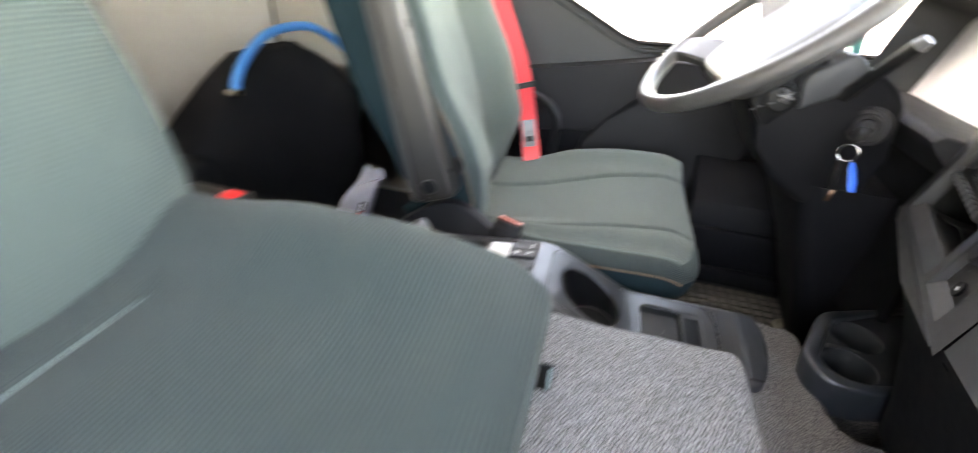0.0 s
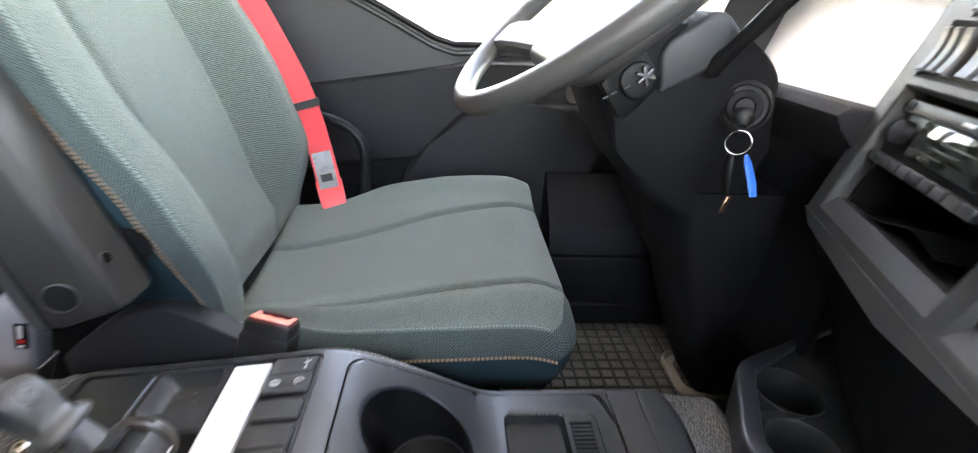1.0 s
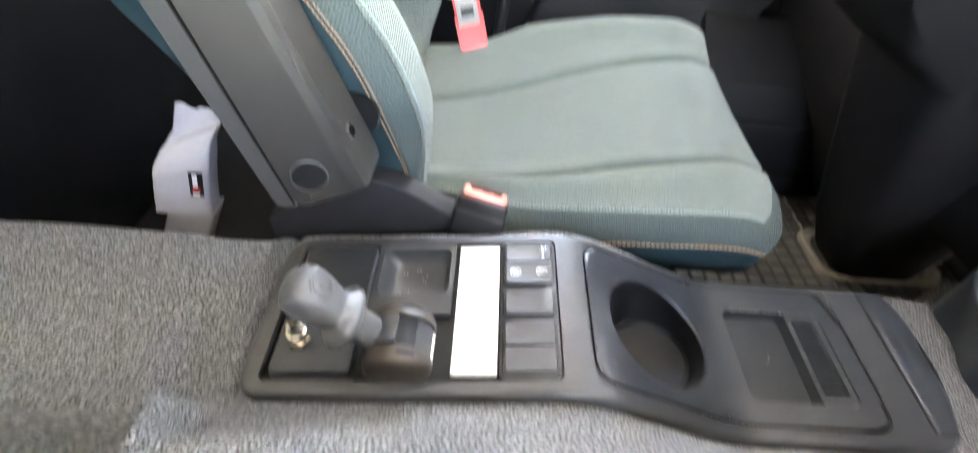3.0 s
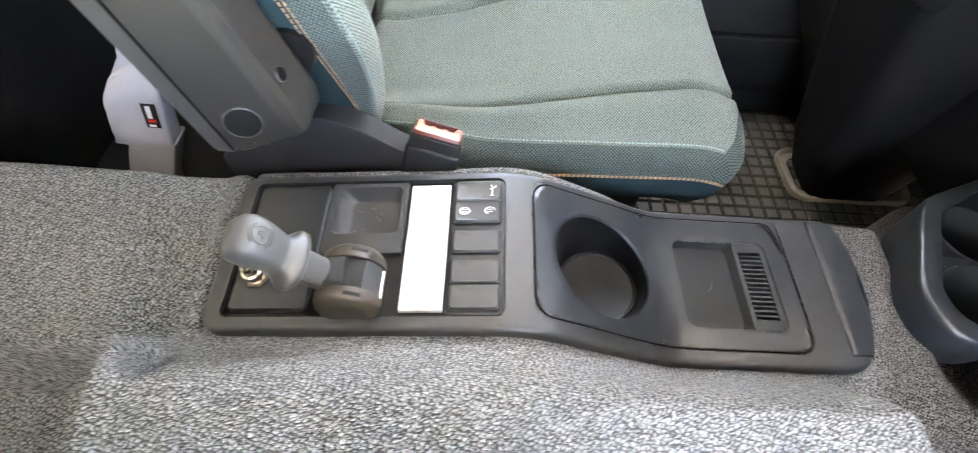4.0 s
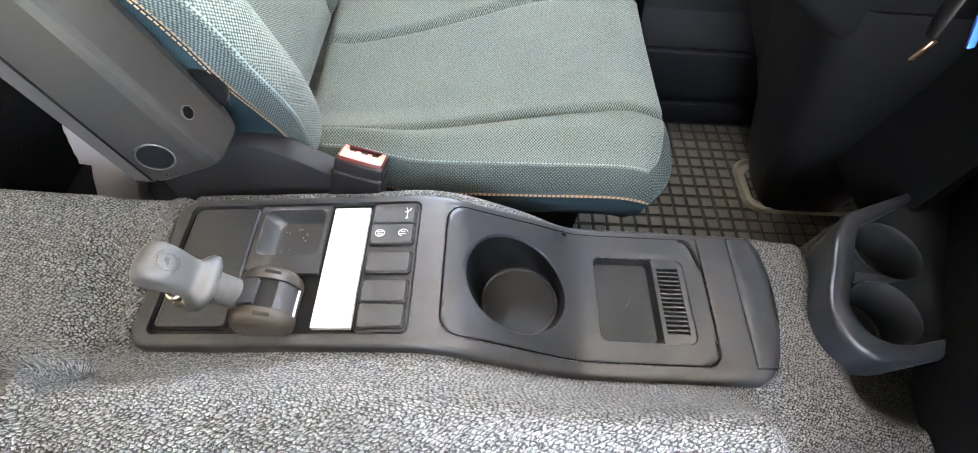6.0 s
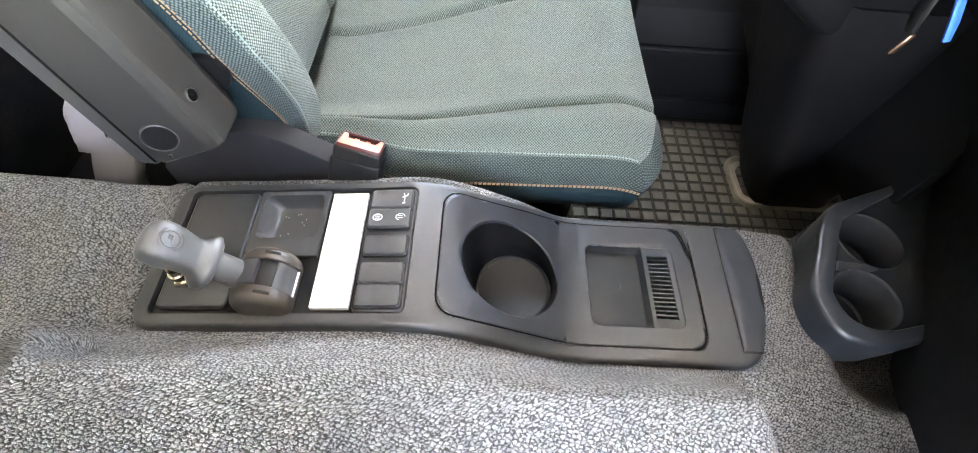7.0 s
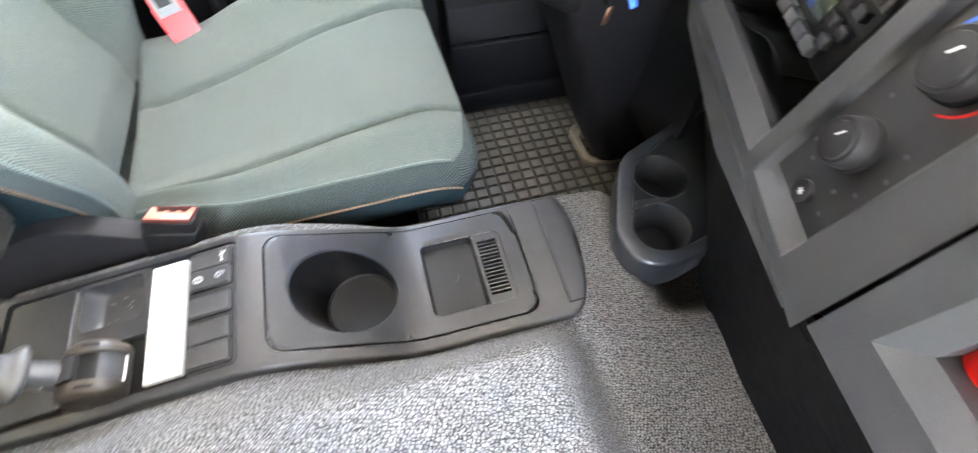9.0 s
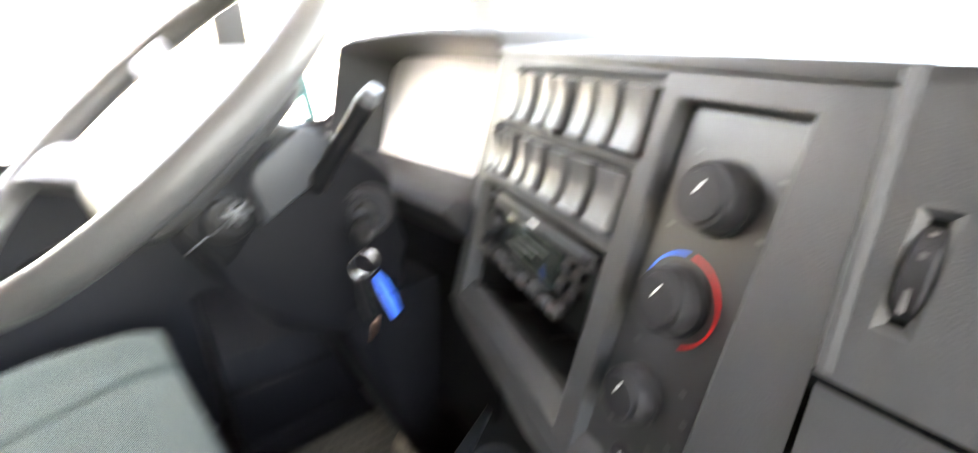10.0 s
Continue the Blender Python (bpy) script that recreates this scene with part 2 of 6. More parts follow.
def part(name, bm, mat, parent=None, label="", smooth=40, local=False, kind=""):
    """Links a bmesh as one mesh; its coordinates are the world's, or its parent's when local."""
    me = bpy.data.meshes.new(name)
    bmesh.ops.recalc_face_normals(bm, faces=bm.faces)
    bm.to_mesh(me)
    bm.free()
    me.materials.append(mat)
    if smooth:
        me.shade_smooth()
        me.set_sharp_from_angle(angle=radians(smooth))
    ob = new(name, me)
    if parent is not None:
        ob.parent = parent
        if not local and parent.parent is None:
            ob.matrix_parent_inverse = parent.matrix_basis.inverted()
    return tagged(ob, label, kind=kind)


def box(x0, y0, z0, x1, y1, z1, bevel=0.0, seg=2, m=None):
    bm = bmesh.new()
    bmesh.ops.create_cube(bm, size=1)
    bmesh.ops.transform(bm, matrix=Matrix.Translation(((x0 + x1) / 2, (y0 + y1) / 2, (z0 + z1) / 2)) @ Matrix.Diagonal((abs(x1 - x0), abs(y1 - y0), abs(z1 - z0), 1)), verts=bm.verts)
    if bevel:
        bmesh.ops.bevel(bm, geom=bm.edges[:], offset=bevel, segments=seg, affect="EDGES", profile=0.5)
    if m:
        bmesh.ops.transform(bm, matrix=m, verts=bm.verts)
    return bm


def join(*bms):
    out = bmesh.new()
    for b in bms:
        me = bpy.data.meshes.new("tmp")
        b.to_mesh(me)
        b.free()
        out.from_mesh(me)
        bpy.data.meshes.remove(me)
    return out


def moved(bm, m):
    bmesh.ops.transform(bm, matrix=m, verts=bm.verts)
    return bm


def prism(poly, axis, lo, hi, bevel=0.0, seg=2):
    """A polygon in the plane across an axis, drawn out along it from lo to hi."""
    bm = bmesh.new()
    k = "xyz".index(axis)

    def at(p, h):
        c = list(p)
        c.insert(k, h)
        return c

    a = [bm.verts.new(at(p, lo)) for p in poly]
    b = [bm.verts.new(at(p, hi)) for p in poly]
    bm.faces.new(a)
    bm.faces.new(b[::-1])
    for i in range(len(poly)):
        j = (i + 1) % len(poly)
        bm.faces.new((a[i], b[i], b[j], a[j]))
    if bevel:
        bmesh.ops.bevel(bm, geom=bm.edges[:], offset=bevel, segments=seg, affect="EDGES", profile=0.5)
    return bm


def rings(loops, cap0=True, cap1=True, closed=True):
    """Skins a row of equal loops of points."""
    bm = bmesh.new()
    vs = [[bm.verts.new(p) for p in loop] for loop in loops]
    n = len(vs[0])
    for a, b in zip(vs, vs[1:]):
        for i in range(n if closed else n - 1):
            j = (i + 1) % n
            bm.faces.new((a[i], a[j], b[j], b[i]))
    if cap0:
        bm.faces.new(vs[0][::-1])
    if cap1:
        bm.faces.new(vs[-1])
    return bm


def lathe(profile, n=32, m=None, cap0=False, cap1=False):
    """Turns (radius, height) pairs about the z axis."""
    loops = [[(r * math.cos(2 * math.pi * i / n), r * math.sin(2 * math.pi * i / n), h) for i in range(n)] for r, h in profile]
    bm = rings(loops, cap0, cap1)
    return moved(bm, m) if m else bm


def tube(points, r, n=10, closed=False, flat=1.0):
    """A round bar along points; r may be one radius or one for each point."""
    pts = [Vector(p) for p in points]
    rr = r if isinstance(r, (list, tuple)) else [r] * len(pts)
    loops, side = [], None
    for i, p in enumerate(pts):
        if closed:
            d = pts[(i + 1) % len(pts)] - pts[i - 1]
        else:
            d = pts[min(i + 1, len(pts) - 1)] - pts[max(i - 1, 0)]
        d.normalize()
        if side is None:
            side = d.cross(Vector((0, 0, 1))) if abs(d.z) < 0.9 else d.cross(Vector((1, 0, 0)))
        side = (side - d * side.dot(d)).normalized()
        up = d.cross(side)
        loops.append([p + rr[i] * (math.cos(a) * side + flat * math.sin(a) * up) for a in (2 * math.pi * k / n for k in range(n))])
    if closed:
        loops.append(loops[0])
        bm = rings(loops, False, False)
        bmesh.ops.remove_doubles(bm, verts=bm.verts, dist=1e-6)
        return bm
    return rings(loops)


def smooth_path(points, steps=8):
    """Catmull-Rom through the points."""
    p = [Vector(q) for q in points]
    p = [2 * p[0] - p[1]] + p + [2 * p[-1] - p[-2]]
    out = []
    for a, b, c, d in zip(p, p[1:], p[2:], p[3:]):
        for k in range(steps):
            t = k / steps
            out.append(0.5 * (2 * b + (c - a) * t + (2 * a - 5 * b + 4 * c - d) * t * t + (3 * b - a - 3 * c + d) * t ** 3))
    return out + [p[-2]]


def rrect(x0, y0, x1, y1, r, seg=5):
    """A rounded rectangle's corners, anticlockwise."""
    out = []
    for cx, cy, a0 in ((x1 - r, y1 - r, 0), (x0 + r, y1 - r, 90), (x0 + r, y0 + r, 180), (x1 - r, y0 + r, 270)):
        for k in range(seg + 1):
            a = radians(a0 + 90 * k / seg)
            out.append((cx + r * math.cos(a), cy + r * math.sin(a)))
    return out


def dense(loop, step):
    """More points along a closed outline."""
    out = []
    for (ax, ay), (bx, by) in zip(loop, loop[1:] + loop[:1]):
        k = max(1, math.ceil(math.hypot(bx - ax, by - ay) / step))
        out += [(ax + (bx - ax) * i / k, ay + (by - ay) * i / k) for i in range(k)]
    return out


def rounded(pts, box4, r):
    """Points near a rectangle's corners drawn in to its rounding."""
    x0, y0, x1, y1 = box4
    out = []
    for x, y in pts:
        cx, cy = min(max(x, x0 + r), x1 - r), min(max(y, y0 + r), y1 - r)
        d = math.hypot(x - cx, y - cy)
        if d > r:
            x, y = cx + (x - cx) * r / d, cy + (y - cy) * r / d
        out.append((x, y))
    return out


def shot(loop, centre, box4):
    """Each point of a loop pushed from the centre out to a rectangle's edge."""
    x0, y0, x1, y1 = box4
    cx, cy = centre
    out = []
    for x, y in loop:
        dx, dy = x - cx, y - cy
        k = min(((x1 if dx > 0 else x0) - cx) / dx if abs(dx) > 1e-9 else 1e9, ((y1 if dy > 0 else y0) - cy) / dy if abs(dy) > 1e-9 else 1e9)
        out.append((cx + dx * k, cy + dy * k))
    for corner in ((x0, y0), (x1, y0), (x1, y1), (x0, y1)):
        k = min(range(len(out)), key=lambda i: (out[i][0] - corner[0]) ** 2 + (out[i][1] - corner[1]) ** 2)
        out[k] = corner
    return out


def pad(rows, steps, m=None, way=None, cap=True):
    """A cushion: a grid of top points, and its rim carried out and down by steps of (outwards, down)."""
    bm = bmesh.new()
    vs = [[bm.verts.new(p) for p in row] for row in rows]
    for a, b in zip(vs, vs[1:]):
        for i in range(len(a) - 1):
            bm.faces.new((a[i], a[i + 1], b[i + 1], b[i]))
    rim = vs[0][:-1] + [r[-1] for r in vs[:-1]] + vs[-1][:0:-1] + [r[0] for r in vs[:0:-1]]
    pts = [v.co.copy() for v in rim]
    n = len(pts)
    area = sum(pts[i].x * pts[(i + 1) % n].y - pts[(i + 1) % n].x * pts[i].y for i in range(n))
    flip = 1 if area > 0 else -1
    outs = []
    for i in range(n):
        d = sum(((pts[(i + k) % n] - pts[(i - k) % n]) for k in (1, 2, 3)), Vector())
        outs.append(Vector((d.y, -d.x, 0)).normalized() * flip)
    uv = bm.loops.layers.uv.new("weave")
    for f in bm.faces:
        for loop in f.loops:
            loop[uv].uv = loop.vert.co.xy
    run = [0.0]
    for i in range(n):
        run.append(run[-1] + (pts[(i + 1) % n] - pts[i]).xy.length)
    last, depth, before = rim, 0.0, (0.0, 0.0)
    for out, down in steps:
        vary = [way(p) if way else (1.0, 1.0) for p in pts]
        ring = [bm.verts.new(p + o * out * q[0] - Vector((0, 0, down * q[1]))) for p, o, q in zip(pts, outs, vary)]
        deeper = depth + math.hypot(out - before[0], down - before[1])
        for i in range(n):
            j = (i + 1) % n
            f = bm.faces.new((last[i], last[j], ring[j], ring[i]))
            for loop, q in zip(f.loops, ((run[i], depth), (run[i + 1], depth), (run[i + 1], deeper), (run[i], deeper))):
                loop[uv].uv = q
        last, depth, before = ring, deeper, (out, down)
    if cap:
        bm.faces.new(last)
    return moved(bm, m) if m else bm


def stitches(points, length, gap, r):
    """A seam of short threads along a path."""
    pts = [Vector(p) for p in points]
    out, carry = [], 0.0
    for a, b in zip(pts, pts[1:]):
        d = b - a
        span = d.length
        if span < 1e-9:
            continue
        d /= span
        s = carry
        while s < span:
            out.append((a + d * s, d))
            s += length + gap
        carry = s - span
    bm = bmesh.new()
    for p, d in out:
        side_v = d.cross(Vector((0.3, 0.5, 0.8))).normalized()
        up = side_v.cross(d)
        base = [p + side_v * r, p + up * r, p - side_v * r, p - up * r]
        a = [bm.verts.new(q) for q in base]
        b = [bm.verts.new(q + d * length) for q in base]
        for i in range(4):
            j = (i + 1) % 4
            bm.faces.new((a[i], a[j], b[j], b[i]))
        bm.faces.new(a[::-1])
        bm.faces.new(b)
    return bm


def smin(a, b, k):
    h = max(k - abs(a - b), 0) / k
    return min(a, b) - h * h * k / 4


def smax(a, b, k):
    return -smin(-a, -b, k)


def through_points(x, *knots):
    """A smooth run through a few (x, value) knots."""
    if x <= knots[0][0]:
        return knots[0][1]
    for (a, u), (b, v) in zip(knots, knots[1:]):
        if x <= b:
            return u + (v - u) * (x - a) / (b - a)
    return knots[-1][1]


def ease(a, b, x):
    t = min(1, max(0, (x - a) / (b - a)))
    return t * t * (3 - 2 * t)


# ---- the setting ----
FLOOR = -0.34


def ztop(x, y):
    """Height of the console's upper face: the switch panel, the slope with the cup, the low tray."""
    panel = 0.13 * x + 0.05 * y
    a = 0.13 * 0.112 + 0.05 * y
    slope = a + (x - 0.112) / 0.15 * (-0.065 - a)
    return smin(panel, smax(slope, -0.065, 0.012), 0.022)


def tunnel_edge(x):
    return 0.152 + 0.013 * ease(0.08, 0.22, x) + 0.12 * ease(0.56, 0.78, x)


def carpet_height(x, y, sunk=0.08):
    base = ztop(max(x, -0.2), y) - 0.013
    base = base * (1 - ease(0.47, 0.56, x)) - 0.088 * ease(0.47, 0.56, x) - 0.10 * ease(0.555, 0.66, x) * ease(-0.06, 0.0, y)
    # the plateau, whose rear lip reaches further in past the dimple
    lip = math.exp(-((x + 0.190) / 0.0085) ** 2)
    m = ease(-0.012 - 0.006 * lip, -0.085 + 0.035 * lip, y) * (1 - ease(0.375, 0.468, x)) * ease(-0.211, -0.186, x)
    lump = 0.003 * noise.noise((x * 7, y * 7, 0.3)) + 0.0015 * noise.noise((x * 23, y * 23, 1.3))
    dimple = -0.034 * math.exp(-((x + 0.174) ** 2 / 0.00007 + (y + 0.057) ** 2 / 0.00007))
    # a stiff fold runs from the dimple out along the plateau's rear edge
    fx = -0.187 + 0.10 * (-0.045 - y) if y > -0.11 else -0.1805
    fold = 0.006 * math.exp(-((x - fx) / 0.007) ** 2) * ease(-0.034, -0.050, y)
    behind = -0.014 * ease(fx, fx - 0.018, x) * ease(-0.035, -0.055, y)
    u = x + 0.15 * y
    trough = -0.026 * (1 - 0.8 * ease(0.05, 0.13, y)) * ease(-0.264, -0.232, u) * (1 - ease(-0.212, -0.192, x)) * ease(-0.040, -0.005, y)
    ridge = 0.006 * (1 - ease(0.06, 0.13, y)) * math.exp(-((x + 0.190) / 0.007) ** 2) * ease(-0.05, -0.02, y)
    crease = -0.008 * math.exp(-((x + 0.1765) / 0.005) ** 2) * ease(-0.03, 0.0, y)
    far = 0.134 + 0.016 * ease(0.10, 0.27, x)
    under = min(ease(-0.166, -0.158, x), ease(0.466, 0.458, x), ease(-0.010, -0.004, y), ease(far, far - 0.006, y))
    return base * (1 - m) + 0.047 * m + lump + dimple + fold + behind + trough + ridge + crease - sunk * under


def build_carpet():
    xs = [-0.98 + 0.68 * i / 60 for i in range(60)] + [-0.30 + 0.16 * i / 80 for i in range(80)] + [-0.14 + 1.02 * i / 160 for i in range(161)]
    rows = []
    for x in xs:
        e = tunnel_edge(x)
        ys = [-1.0 + 0.7 * i / 24 for i in range(24)] + [-0.3 + (e + 0.3) * i / 100 for i in range(101)]
        row = [(x, y, carpet_height(x, y)) for y in ys]
        h = row[-1][2]
        row += [(x, e + 0.006, h - 0.003), (x, e + 0.010, h - 0.012), (x, e + 0.012, h - 0.10), (x, e + 0.012, FLOOR - 0.005)]
        rows.append(row)
    bm = rings(rows, False, False, closed=False)
    # the pile follows the moulded surface: its map runs by length along the cloth both ways
    grid = [[Vector((p[0], p[1], max(p[2], carpet_height(p[0], p[1], 0.0)) if p[1] < tunnel_edge(p[0]) else p[2])) for p in row] for row in rows]
    n = len(grid[0])
    along, across = [[p.x for p in grid[-1]]], []
    for a, b in zip(grid[:0:-1], grid[-2::-1]):
        along.insert(0, [u - (q - p).length for u, p, q in zip(along[0], a, b)])
    for row in grid:
        v = list(itertools.accumulate(((q - p).length for p, q in zip(row, row[1:])), initial=0.0))
        across.append([w - v[60] for w in v])
    uv = bm.loops.layers.uv.new("pile")
    bm.verts.index_update()
    for f in bm.faces:
        for loop in f.loops:
            i, j = divmod(loop.vert.index, n)
            loop[uv].uv = (along[i][j], across[i][j])
    return tagged(part("carpet", bm, CARPET, smooth=60), "grey flecked moulded carpet over the engine tunnel", "carpet", kind="structure")


build_carpet()

tagged(part("floor", box(-1.0, 0.1, FLOOR - 0.05, 1.25, 1.0, FLOOR - 0.012), DASH_DARK), "dark cab floor beneath the rubber mat", "floor", kind="structure")
tagged(part("ground", box(-60, -60, -1.75, 60, 60, -1.7), YARD), "pale concrete yard outside the cab", "ground", kind="structure")


def window_wall(name, poly_outer, hole, axis, lo, hi, mat, label):
    """A wall with a real opening through it: outline and opening have as many points as each other."""
    bm = bmesh.new()
    k = "xyz".index(axis)

    def at(p, h):
        c = list(p)
        c.insert(k, h)
        return c

    loops = [[bm.verts.new(at(p, h)) for p in pts] for pts, h in ((poly_outer, lo), (hole, lo), (hole, hi), (poly_outer, hi))]
    n = len(hole)
    for a, b in zip(loops, loops[1:] + loops[:1]):
        for i in range(n):
            j = (i + 1) % n
            bm.faces.new((a[i], a[j], b[j], b[i]))
    return tagged(part(name, bm, mat, smooth=35), label, "wall", kind="structure")


# rear wall, roof, windscreen wall, door side and the open passenger side
tagged(part("wall_rear", box(-1.06, -1.15, -0.4, -0.98, 1.0, 1.25), BEIGE), "beige trimmed rear wall of the cab", "wall", kind="structure")
# roof stays out of view; its pale tone lifts reflections on the console
tagged(part("ceiling", box(-1.06, -1.15, 1.2, 1.5, 1.0, 1.26), HEADLINER), "unseen cab roof lining, pale to bounce light", "ceiling", kind="structure")
window_wall("wall_front", [(-1.15, -0.4), (1.0, -0.4), (1.0, 1.25), (-1.15, 1.25)], [(-1.05, 0.47), (0.985, 0.47), (0.985, 1.15), (-1.05, 1.15)], "x", 1.3, 1.36, DASH_DARK, "front wall of the cab round the windscreen")
# out of view; its sill height limits the light reaching the footwell
window_wall("wall_passenger", [(-1.06, -0.4), (1.36, -0.4), (1.36, 1.25), (-1.06, 1.25)], [(-0.15, 0.30), (1.1, 0.30), (1.1, 1.14), (-0.15, 1.14)], "y", -1.15, -1.1, DASH, "unseen passenger side wall, window sized to set the light")
window_wall(
    "wall_door",
    [(-1.06, -0.4), (0.2, -0.4), (1.36, -0.4), (1.36, 1.25), (0.3, 1.25), (-1.06, 1.25)],
    [(-0.12, 0.42), (0.205, 0.262), (1.27, 0.30), (1.2, 1.1), (0.3, 1.12), (-0.1, 1.1)],
    "y", 0.9, 0.96, DASH, "charcoal driver's door card under its window",
)


tagged(part("pillar_trim", box(-0.98, 0.872, -0.39, -0.42, 0.8995, 1.195, 0.006), BEIGE), "beige trim on the rear door pillar", "trim", kind="structure")
tagged(part("wall_seam", box(-0.978, 0.8685, -0.3, -0.970, 0.8718, 1.19), DASH_DARK), "dark upright seam in the beige rear trim", "trim", kind="structure")


def build_window(name, bm, label):
    w = thing(name, (0, 0, 0), label, "window", kind="structure")
    pane = part("pane", bm, GLASS, w)
    pane.visible_shadow = False


build_window("window_1", box(1.328, -1.06, 0.46, 1.334, 0.99, 1.16), "clear windscreen above the dashboard")
build_window("window_2", prism([(-0.13, 0.41), (0.205, 0.252), (1.28, 0.29), (1.21, 1.11), (0.3, 1.13), (-0.11, 1.11)], "y", 0.928, 0.933), "clear driver's door window")


tagged(part("window_post", prism([(0.600, 0.285), (0.668, 0.287), (0.664, 1.115), (0.596, 1.115)], "y", 0.903, 0.926, 0.005), DASH), "grey post of the driver's quarter light", "trim", kind="structure")
tagged(part("door_pillar", prism([(0.768, 0.290), (0.800, 0.291), (0.690, 1.115), (0.655, 1.115)], "y", 0.936, 0.956, 0.004), PAINT), "teal painted edge of the door pillar", "trim", kind="structure")


# ---- rubber mat with raised pads ----
def build_mat():
    mat = thing("rubber_mat", (0.6, 0.5, FLOOR), "dirty black rubber floor mat with square pads", "floor mat")
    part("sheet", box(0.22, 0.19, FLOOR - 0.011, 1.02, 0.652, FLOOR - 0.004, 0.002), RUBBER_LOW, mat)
    px, py, g, e = 0.0285, 0.0265, 0.0035, 0.002

    def pad_shape(x, y, h):
        x1, y1 = x + px - g, y + py - g
        low, top = FLOOR - 0.0045, h
        return [(x, y, low), (x1, y, low), (x1, y1, low), (x, y1, low), (x + e, y + e, top), (x1 - e, y + e, top), (x1 - e, y1 - e, top), (x + e, y1 - e, top)]

    quads = [(0, 1, 5, 4), (1, 2, 6, 5), (2, 3, 7, 6), (3, 0, 4, 7), (4, 5, 6, 7)]
    one = bpy.data.meshes.new("pad")
    one.from_pydata(pad_shape(0, 0, FLOOR), [], quads)
    one.materials.append(RUBBER)
    verts, faces = [], []
    for i in range(27):
        for j in range(17):
            x, y = 0.235 + i * px, 0.195 + j * py
            lift_by = 0.0006 * random.random()
            if 4 <= i < 21:
                ob = new("pad", one)
                ob.parent = mat
                ob.matrix_parent_inverse = mat.matrix_basis.inverted()
                ob.location = (x, y, lift_by - 0.0005)
            else:
                b = len(verts)
                verts += pad_shape(x, y, FLOOR - 0.0005 + lift_by)
                faces += [tuple(b + k for k in q) for q in quads]
    me = bpy.data.meshes.new("pad_field")
    me.from_pydata(verts, [], faces)
    me.materials.append(RUBBER)
    ob = new("pad_field", me)
    ob.parent = mat
    ob.matrix_parent_inverse = mat.matrix_basis.inverted()
    tagged(ob, "moulded square rubber pads", kind="stuff")


build_mat()


# ---- driver's seat ----
def driver_cushion_z(x, y):
    z = -0.016 + 0.10 * (y - 0.33) * ease(0.3, 0.6, y) + 0.010 * ease(0.05, 0.34, x)
    z -= 0.008 * math.exp(-((x - 0.12) / 0.16) ** 2) * math.exp(-((y - 0.446) / 0.12) ** 2)
    z -= 0.014 * ease(0.33, 0.235, y) ** 1.5
    run = min(1, max(0, (x + 0.06) / 0.43))
    near_groove, far_groove = 0.266 + 0.058 * run, 0.484 + 0.078 * run
    z += 0.008 * math.exp(-((y - 0.235 - 0.58 * (near_groove - 0.235)) / (0.012 + 0.018 * run)) ** 2) + 0.016 * math.exp(-((y - 0.63) / 0.035) ** 2)
    z -= 0.022 * ease(0.64, 0.70, y) + 0.035 * ease(0.10, -0.04, x) * ease(0.58, 0.68, y)
    for g in (near_groove, far_groove):
        z -= 0.011 * math.exp(-((y - g) / 0.0055) ** 2)
    z -= 0.045 * ease(0.24, -0.10, x) * ease(0.25, 0.34, y)
    z -= 0.06 * ease(-0.088, -0.125, x)
    z -= 0.020 * ease(0.30, 0.40, x) ** 2
    return z + 0.0012 * noise.noise((x * 14, y * 14, 4.0))


def near_shift(x, y):
    """The near edge draws back beside the buckle."""
    return (0.017 * (1 - ease(-0.03, 0.08, x)) - 0.003) * (1 - ease(0.235, 0.30, y))


def front_edge(y):
    r = 0.373 + 0.017 * ease(0.235, 0.34, y) - 0.017 * ease(0.33, 0.70, y)
    return r - 0.016 * ease(0.27, 0.232, y) ** 2 - 0.07 * ease(0.62, 0.705, y) ** 2


def bolster_edge(a):
    """How far out the near bolster's seam lies at a height up the back."""
    return 0.226 - 0.056 * ease(0.0, 0.165, a)


def bolster_depth(a):
    return through_points(a, (-0.035, 0.056), (-0.015, 0.068), (0.0, 0.076), (0.02, 0.085), (0.04, 0.093), (0.06, 0.1015), (0.08, 0.109), (0.10, 0.1165), (0.12, 0.122), (0.14, 0.125), (0.16, 0.126), (0.18, 0.1245), (0.20, 0.121), (0.225, 0.1145), (0.25, 0.108), (0.28, 0.102), (0.32, 0.097), (0.40, 0.092), (0.74, 0.08))


def sheet_rows(rows):
    """The rows of a cushion face, sunk inside its rim so that only the rim shows."""
    last = len(rows) - 1
    return lambda h: [[Vector(p) - Vector((0, 0, h + (0.03 if 0 < i < last and 0 < j < len(row) - 1 else 0))) for j, p in enumerate(row)] for i, row in enumerate(rows)]


